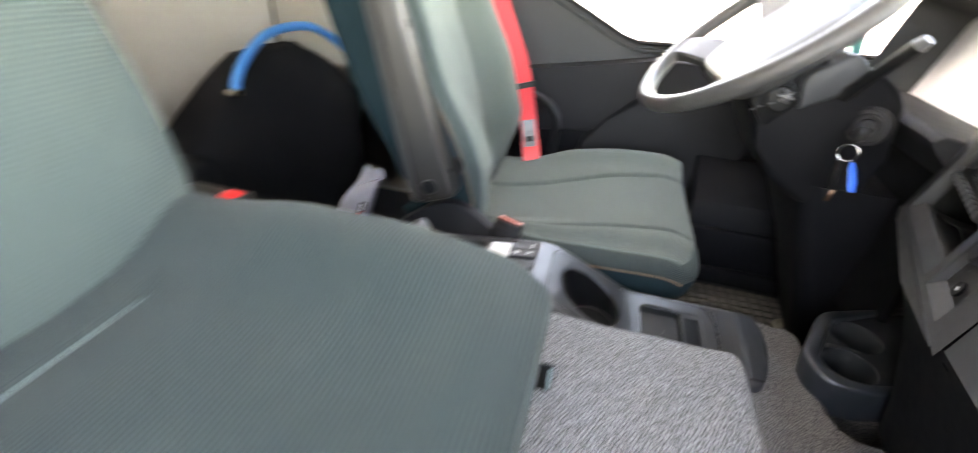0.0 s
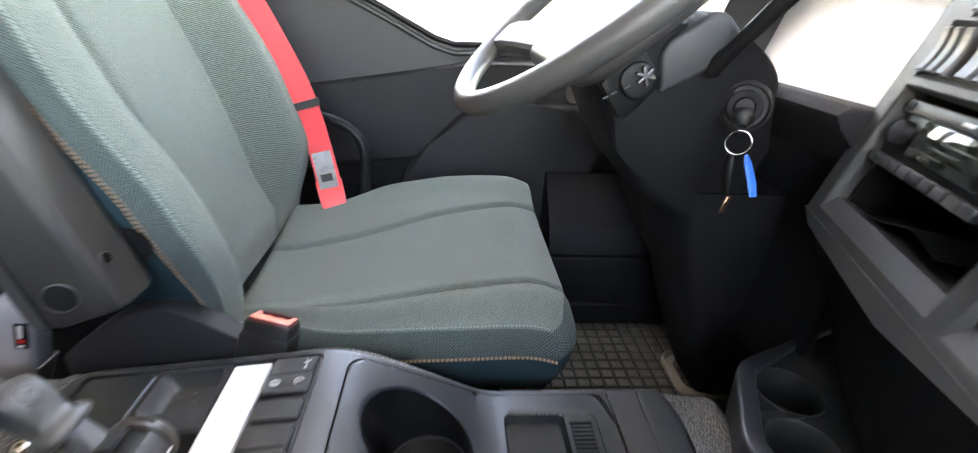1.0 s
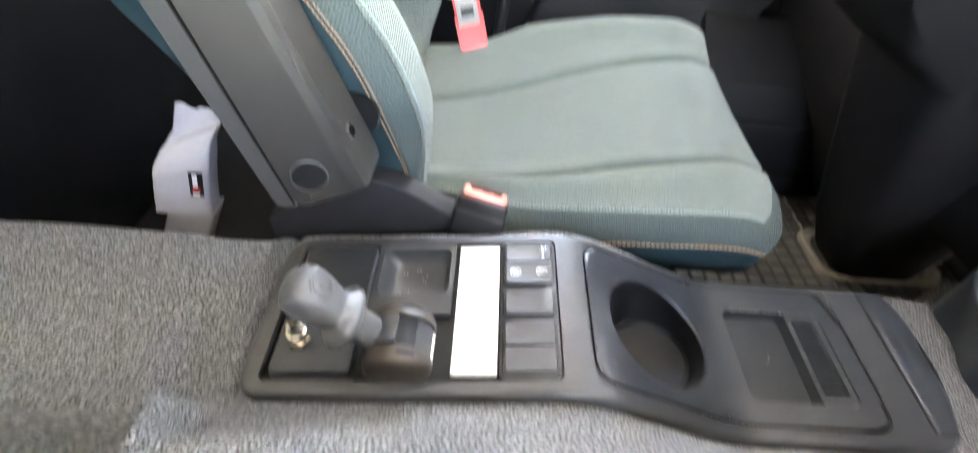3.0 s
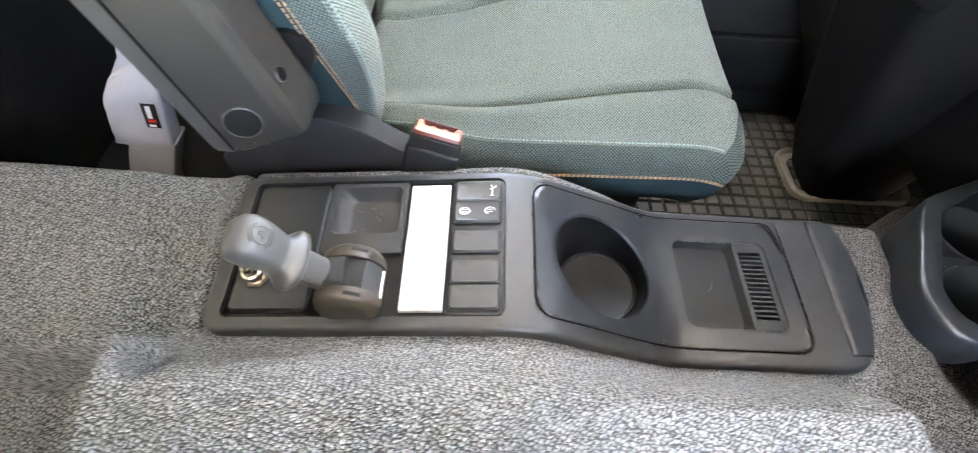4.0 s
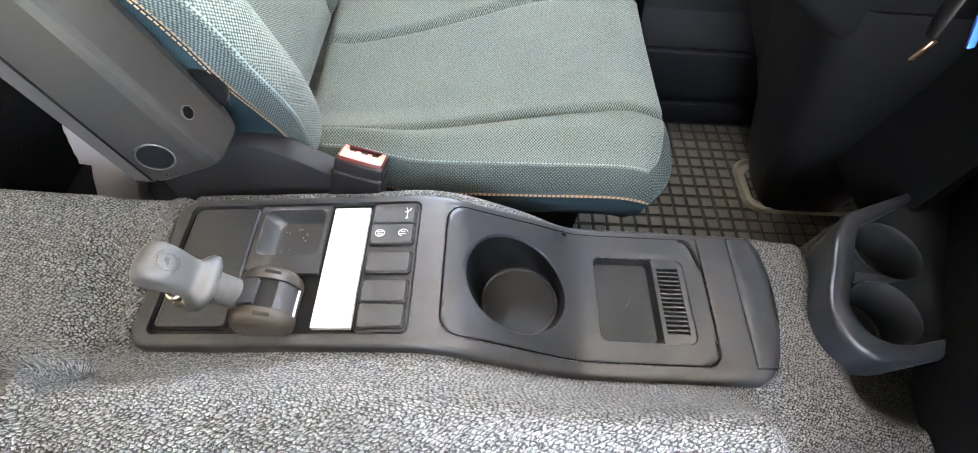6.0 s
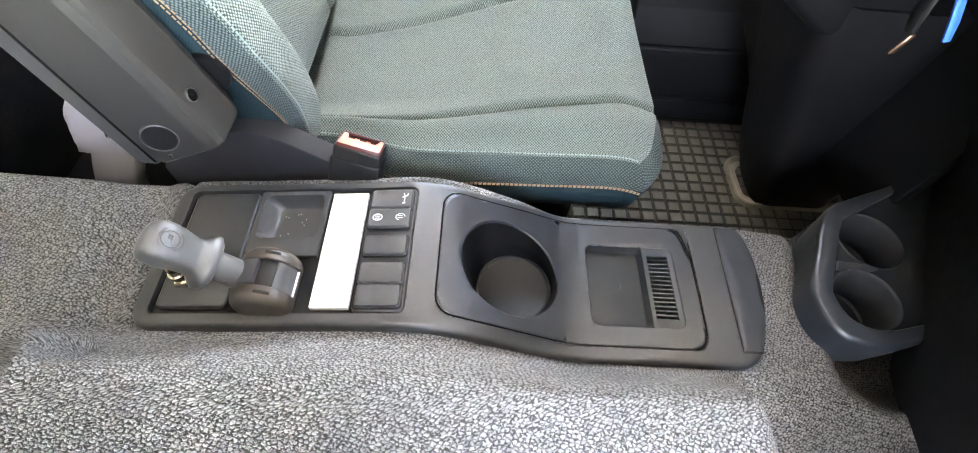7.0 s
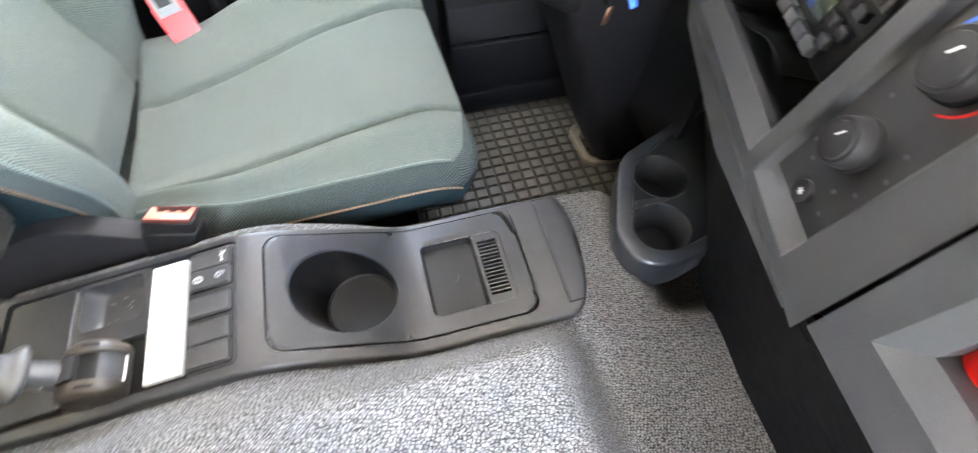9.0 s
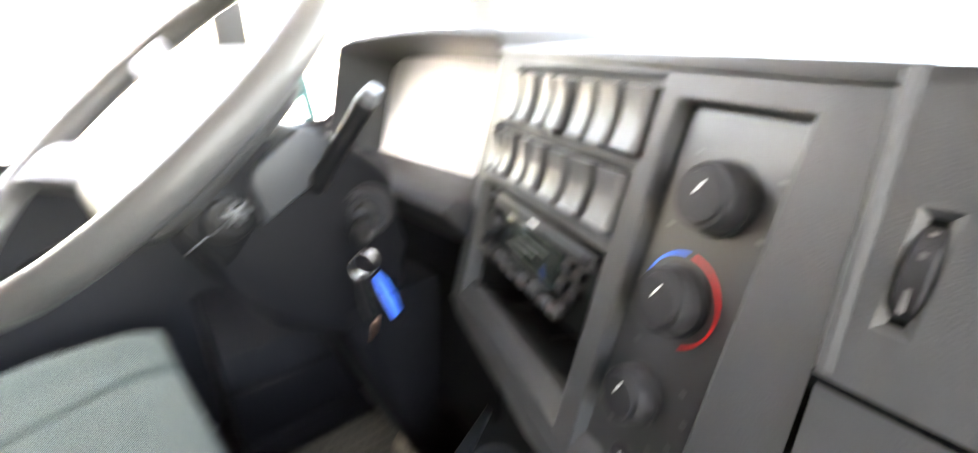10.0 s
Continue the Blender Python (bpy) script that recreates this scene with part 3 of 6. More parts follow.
def build_driver_seat():
    seat = thing("driver_seat", (0.1, 0.45, FLOOR), "teal woven fabric driver's seat with orange stitching, reclined backrest", "seat")
    ys = [0.235 + 0.47 * i / 120 for i in range(121)]
    rows = []
    for k in range(70):
        t = k / 69
        rows.append([(x, y + near_shift(x, y), driver_cushion_z(x, y)) for y in ys for x in [-0.17 + t * (front_edge(y) + 0.17)]])
    part("cushion", pad(rows, [(0.003, 0.0015), (0.005, 0.003), (0.002, 0.006)], cap=False), TEAL_FINE, seat, "finely woven teal cushion top", smooth=80)
    low = sheet_rows(rows)

    def fold(p):
        # at the front the top cloth runs out to the edge and the border tucks under
        return 1 - 0.62 * ease(0.28, 0.37, p.x) * ease(0.235, 0.34, p.y), 1.0

    part("cushion_border", pad(low(0.0032), [(0.0045, 0.0), (0.013, 0.0025), (0.023, 0.009), (0.029, 0.019), (0.030, 0.027), (0.026, 0.030)], way=fold, cap=False), TEAL_EDGE_SHADED, seat, "coarser teal cushion border, toned darker for its shade", smooth=80)
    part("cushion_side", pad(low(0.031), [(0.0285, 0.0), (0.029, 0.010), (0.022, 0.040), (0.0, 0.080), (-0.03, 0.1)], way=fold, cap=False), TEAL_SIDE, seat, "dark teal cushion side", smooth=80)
    near = [(x, 0.2318 + near_shift(x, 0.235), driver_cushion_z(x, 0.235) + 0.0004) for x in [-0.05 + 0.404 * i / 40 for i in range(41)]]
    part("pale_stitching", stitches(near, 0.0034, 0.0016, 0.0009), THREAD, seat, "pale thread")
    far = [(x, 0.7075, driver_cushion_z(x, 0.705) + 0.0004) for x in [-0.05 + 0.30 * i / 30 for i in range(31)]]
    part("pale_stitching", stitches(far, 0.0032, 0.0014, 0.0011), THREAD, seat, "pale thread")
    for dz in (0.0292, 0.0318):
        lowline = [(x, 0.2050 + near_shift(x, 0.235), driver_cushion_z(x, 0.235) - dz) for x in [-0.03 + 0.392 * i / 40 for i in range(41)]]
        part("orange_stitching", stitches(lowline, 0.0042, 0.0016, 0.0008), ORANGE, seat, "orange thread")
    # backrest in its own frame: x up the back, z forwards
    lean = radians(16)
    m = Matrix(((-math.sin(lean), 0, math.cos(lean), -0.125), (0, -1, 0, 0.0), (math.cos(lean), 0, math.sin(lean), -0.03), (0, 0, 0, 1)))

    def face(a, y):
        e = bolster_edge(a)
        near = bolster_depth(a)
        far = 0.020 + 0.078 * ease(-0.05, 0.12, a) - 0.032 * ease(0.22, 0.45, a)
        mid = 0.008 + 0.012 * math.exp(-((a - 0.22) / 0.14) ** 2) + 0.012 * ease(0.10, 0.0, a)
        kn, kf = ease(0.345, e + 0.035, y), ease(0.566, 0.625, y)
        d = mid * (1 - kn - kf) + near * kn + far * kf
        d += 0.004 * math.exp(-((y - e - 0.03) / 0.02) ** 2)
        d -= 0.020 * ease(0.645, 0.692, y)
        d -= 0.006 * math.exp(-((y - 0.345) / 0.006) ** 2) + 0.008 * math.exp(-((y - 0.565) / 0.006) ** 2)
        d += 0.0012 * noise.noise((a * 12, y * 12, 7.0))
        return d - 0.014 * (1 - kn - kf) * ease(0.02, -0.03, a)

    rows = []
    for k in range(90):
        t = k / 89
        row = []
        for i in range(111):
            q = i / 110
            w = abs(q - 0.5) * 2
            hi = 0.74 - 0.05 * w ** 4
            lo = -0.035 + 0.02 * w ** 6
            a = lo + t * (hi - lo)
            e = bolster_edge(a)
            y = e + q * (0.692 - e)
            row.append((a, -y, face(a, y)))
        rows.append(row)
    low = sheet_rows(rows)

    def way(p):
        # towards the foot the border turns to face forwards: broad and shallow there, deep higher up
        if p.y < -0.3:
            return 1.0, 1.0
        k = ease(-0.01, 0.13, p.x)
        return 1.7 - 1.25 * k, 0.22 + 0.83 * k

    part("backrest", pad(rows, [(0.003, 0.002), (0.005, 0.004), (0.002, 0.007)], m, cap=False), TEAL_FINE, seat, "teal woven backrest with raised bolsters", smooth=80)
    part("backrest_border", pad(low(0.0042), [(0.0035, 0.0), (0.008, 0.005), (0.011, 0.013), (0.0125, 0.022), (0.0125, 0.027), (0.010, 0.029)], m, way, False), TEAL, seat, "coarse teal bolster border", smooth=80)
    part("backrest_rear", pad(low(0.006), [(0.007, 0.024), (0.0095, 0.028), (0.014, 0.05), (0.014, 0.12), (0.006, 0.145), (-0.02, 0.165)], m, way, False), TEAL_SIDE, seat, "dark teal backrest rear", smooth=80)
    ups = [0.0 + 0.7 * i / 90 for i in range(91)]
    seam = [m @ Vector((a, 0.0035 - bolster_edge(a), face(a, bolster_edge(a)) - 0.0005)) for a in ups]
    part("backrest_pale_stitching", stitches(seam, 0.0032, 0.0014, 0.0009), THREAD, seat, "pale thread")
    for dd in (0.0300, 0.0338):
        seam = []
        for a in ups:
            o, b = way(Vector((a, -0.2, 0)))
            e = bolster_edge(a)
            seam.append(m @ Vector((a, 0.0118 * o - e + 0.0006, face(a, e) - 0.0042 - (dd - 0.0035) * b)))
        part("backrest_orange_stitching", stitches(seam, 0.0034, 0.0014, 0.0007), ORANGE, seat, "orange thread")
    part("seat_base", box(-0.12, 0.24, FLOOR, 0.30, 0.66, -0.13, 0.01), BLACK, seat, "black seat base")
    crest = smooth_path([(-0.21, 0, -0.02), (-0.15, 0, 0.026), (-0.115, 0, 0.042), (-0.087, 0, 0.044), (-0.055, 0, 0.030), (-0.018, 0, 0.005), (0.008, 0, -0.008), (0.03, 0, -0.016)], 6)
    prof = [(0.172, -0.11), (0.172, -0.004), (0.1735, -0.001), (0.177, 0.0), (0.196, 0.0), (0.199, -0.001), (0.200, -0.004), (0.200, -0.11)]
    part("side_bracket", rings([[(p.x, y, max(p.z + h, -0.12) if h > -0.1 else -0.12) for y, h in prof] for p in crest]), DASH_DARK, seat, "dark grey plastic seat bracket")
    part("recliner_knob", lathe([(0.0005, 0.0), (0.019, 0.0), (0.020, -0.005), (0.018, -0.010), (0.0005, -0.011)], 28, Matrix.Translation((-0.093, 0.160, 0.128)) @ Matrix.Rotation(radians(-90), 4, "X") @ Matrix.Scale(-1, 4, (0, 0, 1))), BLACK, seat, "black recliner knob")
    return seat


build_driver_seat()


def build_armrest():
    rest = thing("armrest", (-0.13, 0.14, 0.06), "brown-grey plastic armrest folded upright beside the driver's seat", "armrest")

    def corner(z, x0, slope, zr, y):
        return Vector((x0 + slope * (z - zr), y, z))

    def outline(z, k=1.0, dip=0.0):
        pts = [corner(z, -0.131, -0.205, 0.076, 0.0955), corner(z, -0.128, -0.205, 0.076, 0.0960), corner(z, -0.091, -0.278, 0.094, 0.1038), corner(z, -0.088, -0.280, 0.094, 0.1045), corner(z, -0.0815, -0.290, 0.094, 0.108), corner(z, -0.0785, -0.295, 0.094, 0.1135), corner(z, -0.0783, -0.297, 0.094, 0.1165), corner(z, -0.0780, -0.309, 0.096, 0.147), corner(z, -0.078, -0.310, 0.096, 0.150), corner(z, -0.082, -0.310, 0.096, 0.158), corner(z, -0.110, -0.30, 0.096, 0.192), corner(z, -0.1285, -0.205, 0.076, 0.190)]
        c = sum(pts, Vector()) / len(pts)
        pts = [c + (p - c) * k for p in pts]
        return [Vector((p.x, p.y, p.z + dip * (p.x - pts[0].x))) for p in pts]

    levels = ((0.078, 0.82), (0.080, 0.93), (0.086, 0.985), (0.094, 1.0), (0.098, 1.0), (0.30, 1.0), (0.60, 1.0), (0.68, 0.98))
    bm = rings([outline(z, k, 0.30 if z < 0.1 else 0) for z, k in levels])
    body = part("body", bm, ARM_DARK, rest, smooth=18)
    # the paler side shell, parted from the front face by a groove
    loops = []
    for z, k in ((0.077, 0.8), (0.080, 0.95), (0.086, 1.0), (0.30, 1.0), (0.60, 1.0), (0.68, 1.0)):
        a, b = corner(z, -0.150, -0.22, 0.081, 0.0965), corner(z, -0.1335, -0.207, 0.076, 0.0948)
        pts = [b, a + Vector((0.002, -0.0012, 0)), a + Vector((0, 0.001, 0)), a + Vector((-0.004, 0.085, 0)), b + Vector((0.0, 0.085, 0)), b + Vector((0.0008, 0.0025, 0))]
        c = sum(pts, Vector()) / 6
        loops.append([c + (p - c) * k for p in pts])
    part("side_shell", rings(loops), ARM, rest, "paler grey side shell", smooth=35)
    # black tube paints the groove's shade
    part("groove", tube([corner(z, -0.1318, -0.206, 0.076, 0.0952) for z in (0.084, 0.3, 0.6, 0.67)], 0.0009, 6), RECESS_SHADE, rest, "black line painted as the shaded groove")
    n = Vector((0.28, -0.94, 0.10)).normalized()
    nb = Vector((0.95, -0.08, 0.30)).normalized()
    for name, p, r, q in (("pivot_disc", Vector((-0.1165, 0.0992, 0.112)), 0.0130, n), ("screw_disc", Vector((-0.0868, 0.1232, 0.1392)), 0.0052, nb), ("screw_disc", Vector((-0.1185, 0.0985, 0.0905)), 0.0014, n)):
        m = Matrix.Translation(p) @ q.to_track_quat("Z", "Y").to_matrix().to_4x4()
        # raised black disc paints a hole's shade, the paler ring its rim highlight
        part(name, lathe([(r, 0.0012), (0.0005, 0.0009)], 28, m), RECESS_SHADE if r < 0.01 else BLACK, body, "black disc painted as a shaded recess")
        part("recess_rim", lathe([(r * 1.10, -0.002), (r * 1.08, 0.0016), (r * 1.02, 0.0020), (r * 0.97, 0.0010)], 28, m), ARM, body, "thin paler ring painted as the rim highlight")
    for z, w, l, mat, lab in ((0.345, 0.010, 0.026, ARM, "pale latch plate"), (0.372, 0.006, 0.012, BLACK, "dark latch slot")):
        p = corner(z, -0.0782, -0.3025, 0.095, 0.130)
        ax = Vector((-0.29, 0.0, 0.957)).normalized()
        side = ax.cross(nb).normalized()
        u = side.cross(ax)
        m = Matrix(((side.x, ax.x, u.x, p.x), (side.y, ax.y, u.y, p.y), (side.z, ax.z, u.z, p.z), (0, 0, 0, 1)))
        part("latch", box(-w / 2, -l / 2, -0.004, w / 2, l / 2, 0.0025, 0.0008, 1, m), mat, body, lab)
    return rest


build_armrest()


def build_buckle():
    o = thing("seat_belt_buckle", (0.02, 0.19, -0.03), "black seat belt buckle with a coral red release button", "buckle")
    m = Matrix.Translation((0.021, 0.186, 0.024)) @ Euler((radians(-22), radians(10), radians(-8))).to_matrix().to_4x4()
    part("housing", box(-0.0262, -0.0165, -0.060, 0.0262, 0.0165, -0.0025, 0.003, 3, m), BLACK, o)
    part("collar", box(-0.0282, -0.0186, -0.090, 0.0282, 0.0186, -0.0155, 0.004, 3, m), BLACK, o, "thicker black lower housing")
    part("rim", rings([[m @ Vector((x, y, h)) for x, y in rrect(-0.0243 + d, -0.0148 + d, 0.0243 - d, 0.0148 - d, 0.003, 3)] for d, h in ((0, -0.006), (0, 0.0), (0.0008, 0.0012), (0.0014, 0.0010), (0.0016, -0.010))], True, False), BUCKLE_EDGE, o, "dark coral rim")
    # a U-shaped button: a broad near bar and two arms beside the slot
    face = [(-0.0226, -0.0132), (0.0226, -0.0132), (0.0226, 0.0126), (0.0180, 0.0126), (0.0158, 0.0002), (-0.0158, 0.0002), (-0.0180, 0.0126), (-0.0226, 0.0126)]
    part("button", moved(prism(face, "z", -0.012, 0.0012, 0.0008, 2), m), BUCKLE_RED, o, "coral red plastic release button")
    part("slot", box(-0.0185, -0.0010, -0.014, 0.0185, 0.0132, -0.0050, 0, 2, m), RECESS_SHADE, o)
    for s in (-0.0062, 0.0062):
        part("latch_pin", box(s - 0.0024, 0.0002, -0.012, s + 0.0024, 0.0068, 0.0002, 0.0008, 2, m), BUCKLE_RED, o)


build_buckle()


# ---- console ----
CX0, CX1, CY0, CY1 = -0.170, 0.477, -0.014, 0.139


def widened(x, y):
    """The console's far edge steps outwards from the switch panel to the low tray."""
    return y + 0.019 * ease(0.10, 0.27, x) * min(1, max(0, (y - 0.123) / 0.008))


def build_console():
    c = thing("centre_console", (0.1, 0.07, -0.12), "charcoal plastic centre console with switches, cup holder and tray", "console")
    lift = lambda pts, h: [(x, y, ztop(x, y) + h) for x, y in pts]
    # outline of the whole body: the front end bows outwards
    def bow(x, y):
        (x, y), = rounded([(x, y)], (CX0, CY0, CX1, CY1), 0.016)
        k = ease(0.40, CX1, x)
        w = widened(x, y)
        v = (w - 0.078) / 0.086
        return x + k * (0.016 * (1 - v * v) + 0.010 * v), w

    outer = [bow(x, y) for x, y in dense(rrect(CX0, CY0, CX1, CY1, 0.018, 6), 0.008)]
    holeA = (-0.158, -0.006, 0.0905, 0.134)
    holeB = (0.1163, -0.0037, 0.4167, 0.1345)
    bm = bmesh.new()

    def quad_strip(a, b, ha, hb):
        va = [bm.verts.new(p) for p in lift(a, ha)]
        vb = [bm.verts.new(p) for p in lift(b, hb)]
        for i in range(len(a)):
            j = (i + 1) % len(a)
            bm.faces.new((va[i], va[j], vb[j], vb[i]))

    # top deck in lengthwise cells, leaving the two openings free
    xs = sorted({CX0, holeA[0], holeA[2], holeB[0], holeB[2], CX1} | {CX0 + (CX1 - CX0) * i / 90 for i in range(91)})
    ends = {c + k for c, d in ((CY0, 1), (CY1, -1)) for k in (0, 0.003 * d, 0.0065 * d, 0.011 * d, 0.017 * d)}
    ysets = sorted({holeA[1], holeA[3], holeB[1], holeB[3], 0.04, 0.08, 0.11} | ends)
    for x0, x1 in zip(xs, xs[1:]):
        for y0, y1 in zip(ysets, ysets[1:]):
            mx, my = (x0 + x1) / 2, (y0 + y1) / 2
            if any(h[0] < mx < h[2] and h[1] < my < h[3] for h in (holeA, holeB)):
                continue
            pts = [bow(x, y) for x, y in ((x0, y0), (x1, y0), (x1, y1), (x0, y1))]
            if abs(pts[0][0] - pts[2][0]) < 1e-7 or abs(pts[0][1] - pts[2][1]) < 1e-7:
                continue
            bm.faces.new([bm.verts.new((x, y, ztop(x, y))) for x, y in pts])
    # the rim follows the deck's own edge, point for point
    sq = [bow(x, y) for x, y in [(x, CY0) for x in xs[:-1]] + [(CX1, y) for y in ysets[:-1]] + [(x, CY1) for x in xs[:0:-1]] + [(CX0, y) for y in ysets[:0:-1]]]
    norms = []
    for i in range(len(sq)):
        (ax, ay), (bx, by) = sq[i - 2], sq[(i + 2) % len(sq)]
        q = math.hypot(bx - ax, by - ay)
        norms.append(((by - ay) / q, -(bx - ax) / q))
    grow = lambda d: [(x + d * nx, y + d * ny) for (x, y), (nx, ny) in zip(sq, norms)]
    quad_strip(sq, grow(0.003), 0, -0.001)
    quad_strip(grow(0.003), grow(0.005), -0.001, -0.004)
    quad_strip(grow(0.005), grow(0.006), -0.004, -0.035)
    bmesh.ops.remove_doubles(bm, verts=bm.verts, dist=2e-6)
    deck, bm = bm, bmesh.new()
    for h, r in ((holeA, 0.007), (holeB, 0.0185)):
        for cx, cy, sx, sy in ((h[0], h[1], 1, 1), (h[2], h[1], -1, 1), (h[2], h[3], -1, -1), (h[0], h[3], 1, -1)):
            arc = [(cx + sx * r * (1 - math.sin(t)), cy + sy * r * (1 - math.cos(t))) for t in (math.pi / 2 * i / 6 for i in range(7))]
            arc = [(x, widened(x, y)) for x, y in arc]
            mid = bm.verts.new((cx, widened(cx, cy), ztop(cx, cy)))
            vs = [bm.verts.new((x, y, ztop(x, y))) for x, y in arc]
            for a, b in zip(vs, vs[1:]):
                bm.faces.new((mid, a, b))
            lo = [bm.verts.new((x, y, ztop(x, y) - 0.009)) for x, y in arc]
            for i in range(6):
                bm.faces.new((vs[i], vs[i + 1], lo[i + 1], lo[i]))
        edge = [(x, widened(x, y)) for x, y in dense([(h[0], h[1]), (h[2], h[1]), (h[2], h[3]), (h[0], h[3])], 0.004)]
        quad_strip(edge, edge, 0, -0.009)
    part("body", join(deck, bm), SURROUND, c, smooth=45)
    # the black floor under the panel leaves the coin tray's well free
    floor_bits = [(-0.158, -0.006, -0.0775, 0.134), (-0.0775, -0.006, -0.006, 0.070), (-0.006, -0.006, 0.0905, 0.134)]
    part("panel_floor", join(*[rings([[(x, y, ztop(x, y) - 0.007) for y in (fy0, fy1)] for x in (fx0, fx1)], False, False, False) for fx0, fy0, fx1, fy1 in floor_bits]), BLACK, c, "black recessed panel floor")

    def tile(name, x0, y0, x1, y1, r, top, thick, mat, label="", edge=0.0015, parent=None):
        lo, ins = rrect(x0, y0, x1, y1, r, 4), rrect(x0 + edge, y0 + edge, x1 - edge, y1 - edge, max(r - edge, 0.0005), 4)
        return part(name, rings([lift(lo, top - thick), lift(lo, top - edge), lift(ins, top)]), mat, parent or c, label)

    tile("cover_panel", -0.152, 0.0, -0.0815, 0.130, 0.006, 0.0005, 0.007, CONSOLE, "blank charcoal cover panel")
    # coin tray: a plate with a rounded well
    well = rrect(-0.0745, 0.0745, -0.0085, 0.1265, 0.008, 6)
    plate = shot(well, (-0.041, 0.1005), (-0.0795, 0.054, -0.0045, 0.131))
    well_in = rrect(-0.0630, 0.079, -0.0125, 0.1215, 0.007, 6)
    bm = rings([lift(plate, -0.006), lift(plate, 0.0), lift(well, 0.0), lift(well, -0.001), lift(well_in, -0.0165), lift([(-0.041 + (x + 0.041) * 0.9, 0.1005 + (y - 0.1005) * 0.9) for x, y in well_in], -0.0180)], False, True)
    # paler switch plastic stands in for light caught by the well's walls
    part("coin_tray", bm, SWITCH, c, "small square coin tray with dust")
    for i in range(9):
        x, y = -0.058 + 0.034 * random.random(), 0.086 + 0.030 * random.random()
        part("crumb", box(-0.0006, -0.0004, 0, 0.0006, 0.0004, 0.0004, m=Matrix.Translation((x, y, ztop(x, y) - 0.0179)) @ pose(0, 0, 0, 0, 0, 360 * random.random())), PAPER, c, "pale crumb")
    tile("label_strip", 0.0, -0.001, 0.0375, 0.1265, 0.001, 0.001, 0.006, WHITE, "blank white label strip", 0.0005)
    part("lever_well", box(-0.078, -0.004, -0.03, -0.0045, 0.052, -0.012), BLACK, c, "dark well under the brake lever")
    for i in range(14):
        x, y = (-0.148 + 0.06 * random.random(), 0.045 + 0.08 * random.random()) if i < 7 else (-0.07 + 0.06 * random.random(), 0.057 + 0.012 * random.random())
        part("dust_speck", box(-0.0004, -0.0003, 0, 0.0004, 0.0003, 0.0002, m=Matrix.Translation((x, y, ztop(x, y) + 0.0004))), DASHCAP, c, "pale dust speck")
    # rocker switches, set in rounded openings of the panel
    frame_loop = rrect(0.0395, -0.0045, 0.0895, 0.1320, 0.006, 4)
    part("switch_frame", rings([lift(frame_loop, -0.006), lift(frame_loop, -0.0012), lift(rrect(0.0405, -0.0035, 0.0885, 0.1310, 0.005, 4), -0.0004)]), SURROUND, c, "charcoal frame between the switches")
    for by0, by1 in ((0.0815, 0.1290), (0.0510, 0.0760), (-0.0025, 0.0465)):
        tile("switch_bezel", 0.0408, by0, 0.0872, by1, 0.0045, 0.0004, 0.003, BLACK, "black rounded switch opening", 0.0004)
    for k, (y0, y1) in enumerate(((0.1055, 0.1275), (0.083, 0.105), (0.0525, 0.0745), (0.0225, 0.045), (-0.001, 0.0215))):
        x0, x1 = 0.0425, 0.0855
        loops = []
        for t, inset, h in ((0, 0, -0.006), (0, 0, 0.002), (0, 0.0014, 0.0038)):
            o = rrect(x0 + inset, y0 + inset, x1 - inset, y1 - inset, 0.0025, 3)
            dish = [(0.0016 * abs((x - 0.064) / 0.0215) ** 1.5 if k < 2 else 0.0004) for x, y in o]
            loops.append([(x, y, ztop(x, y) + h + (d if h > 0 else 0)) for (x, y), d in zip(o, dish)])
        bm = rings(loops, True, False)
        top = loops[-1]
        mid = [(0.064 + (x - 0.064) * 0.55, (y0 + y1) / 2 + (y - (y0 + y1) / 2) * 0.6, ztop(x, y) + 0.0040) for x, y, z in top]
        bm2 = rings([top, mid], False, True)
        sw = part("rocker_switch", join(bm, bm2), SWITCH, c, "printed rocker switch" if k < 2 else "blank switch cap", smooth=30)
        mark = lambda x, y, h=0.0052: (x, y, ztop(x, y) + h)
        if k == 0:
            yc = (y0 + y1) / 2
            part("icon", join(tube([mark(0.077, yc - 0.006), mark(0.0775, yc + 0.002), mark(0.076, yc + 0.006)], 0.0004, 6), tube([mark(0.0745, yc + 0.001), mark(0.080, yc + 0.003)], 0.0004, 6), tube([mark(0.080, yc + 0.003), mark(0.0805, yc + 0.0055)], 0.0004, 6), tube([mark(0.0755, yc - 0.0062), mark(0.0785, yc - 0.0058)], 0.0005, 6)), INK, sw, "white printed symbol")
        if k == 1:
            for xc, gap in ((0.052, False), (0.0755, True)):
                yc = (y0 + y1) / 2
                ring_pts = [mark(xc + 0.0047 * math.cos(a), yc + 0.0036 * math.sin(a), 0.0050) for a in [2 * math.pi * i / 20 for i in range(20 if not gap else 15)]]
                part("icon", join(tube(ring_pts, 0.0004, 6, closed=not gap), tube([mark(xc - 0.0026, yc + 0.0012, 0.005), mark(xc + 0.0026, yc + 0.0012, 0.005)], 0.00035, 6), tube([mark(xc - 0.0026, yc - 0.0012, 0.005), mark(xc + 0.0026, yc - 0.0012, 0.005)], 0.00035, 6)), INK, sw, "white printed differential symbol")
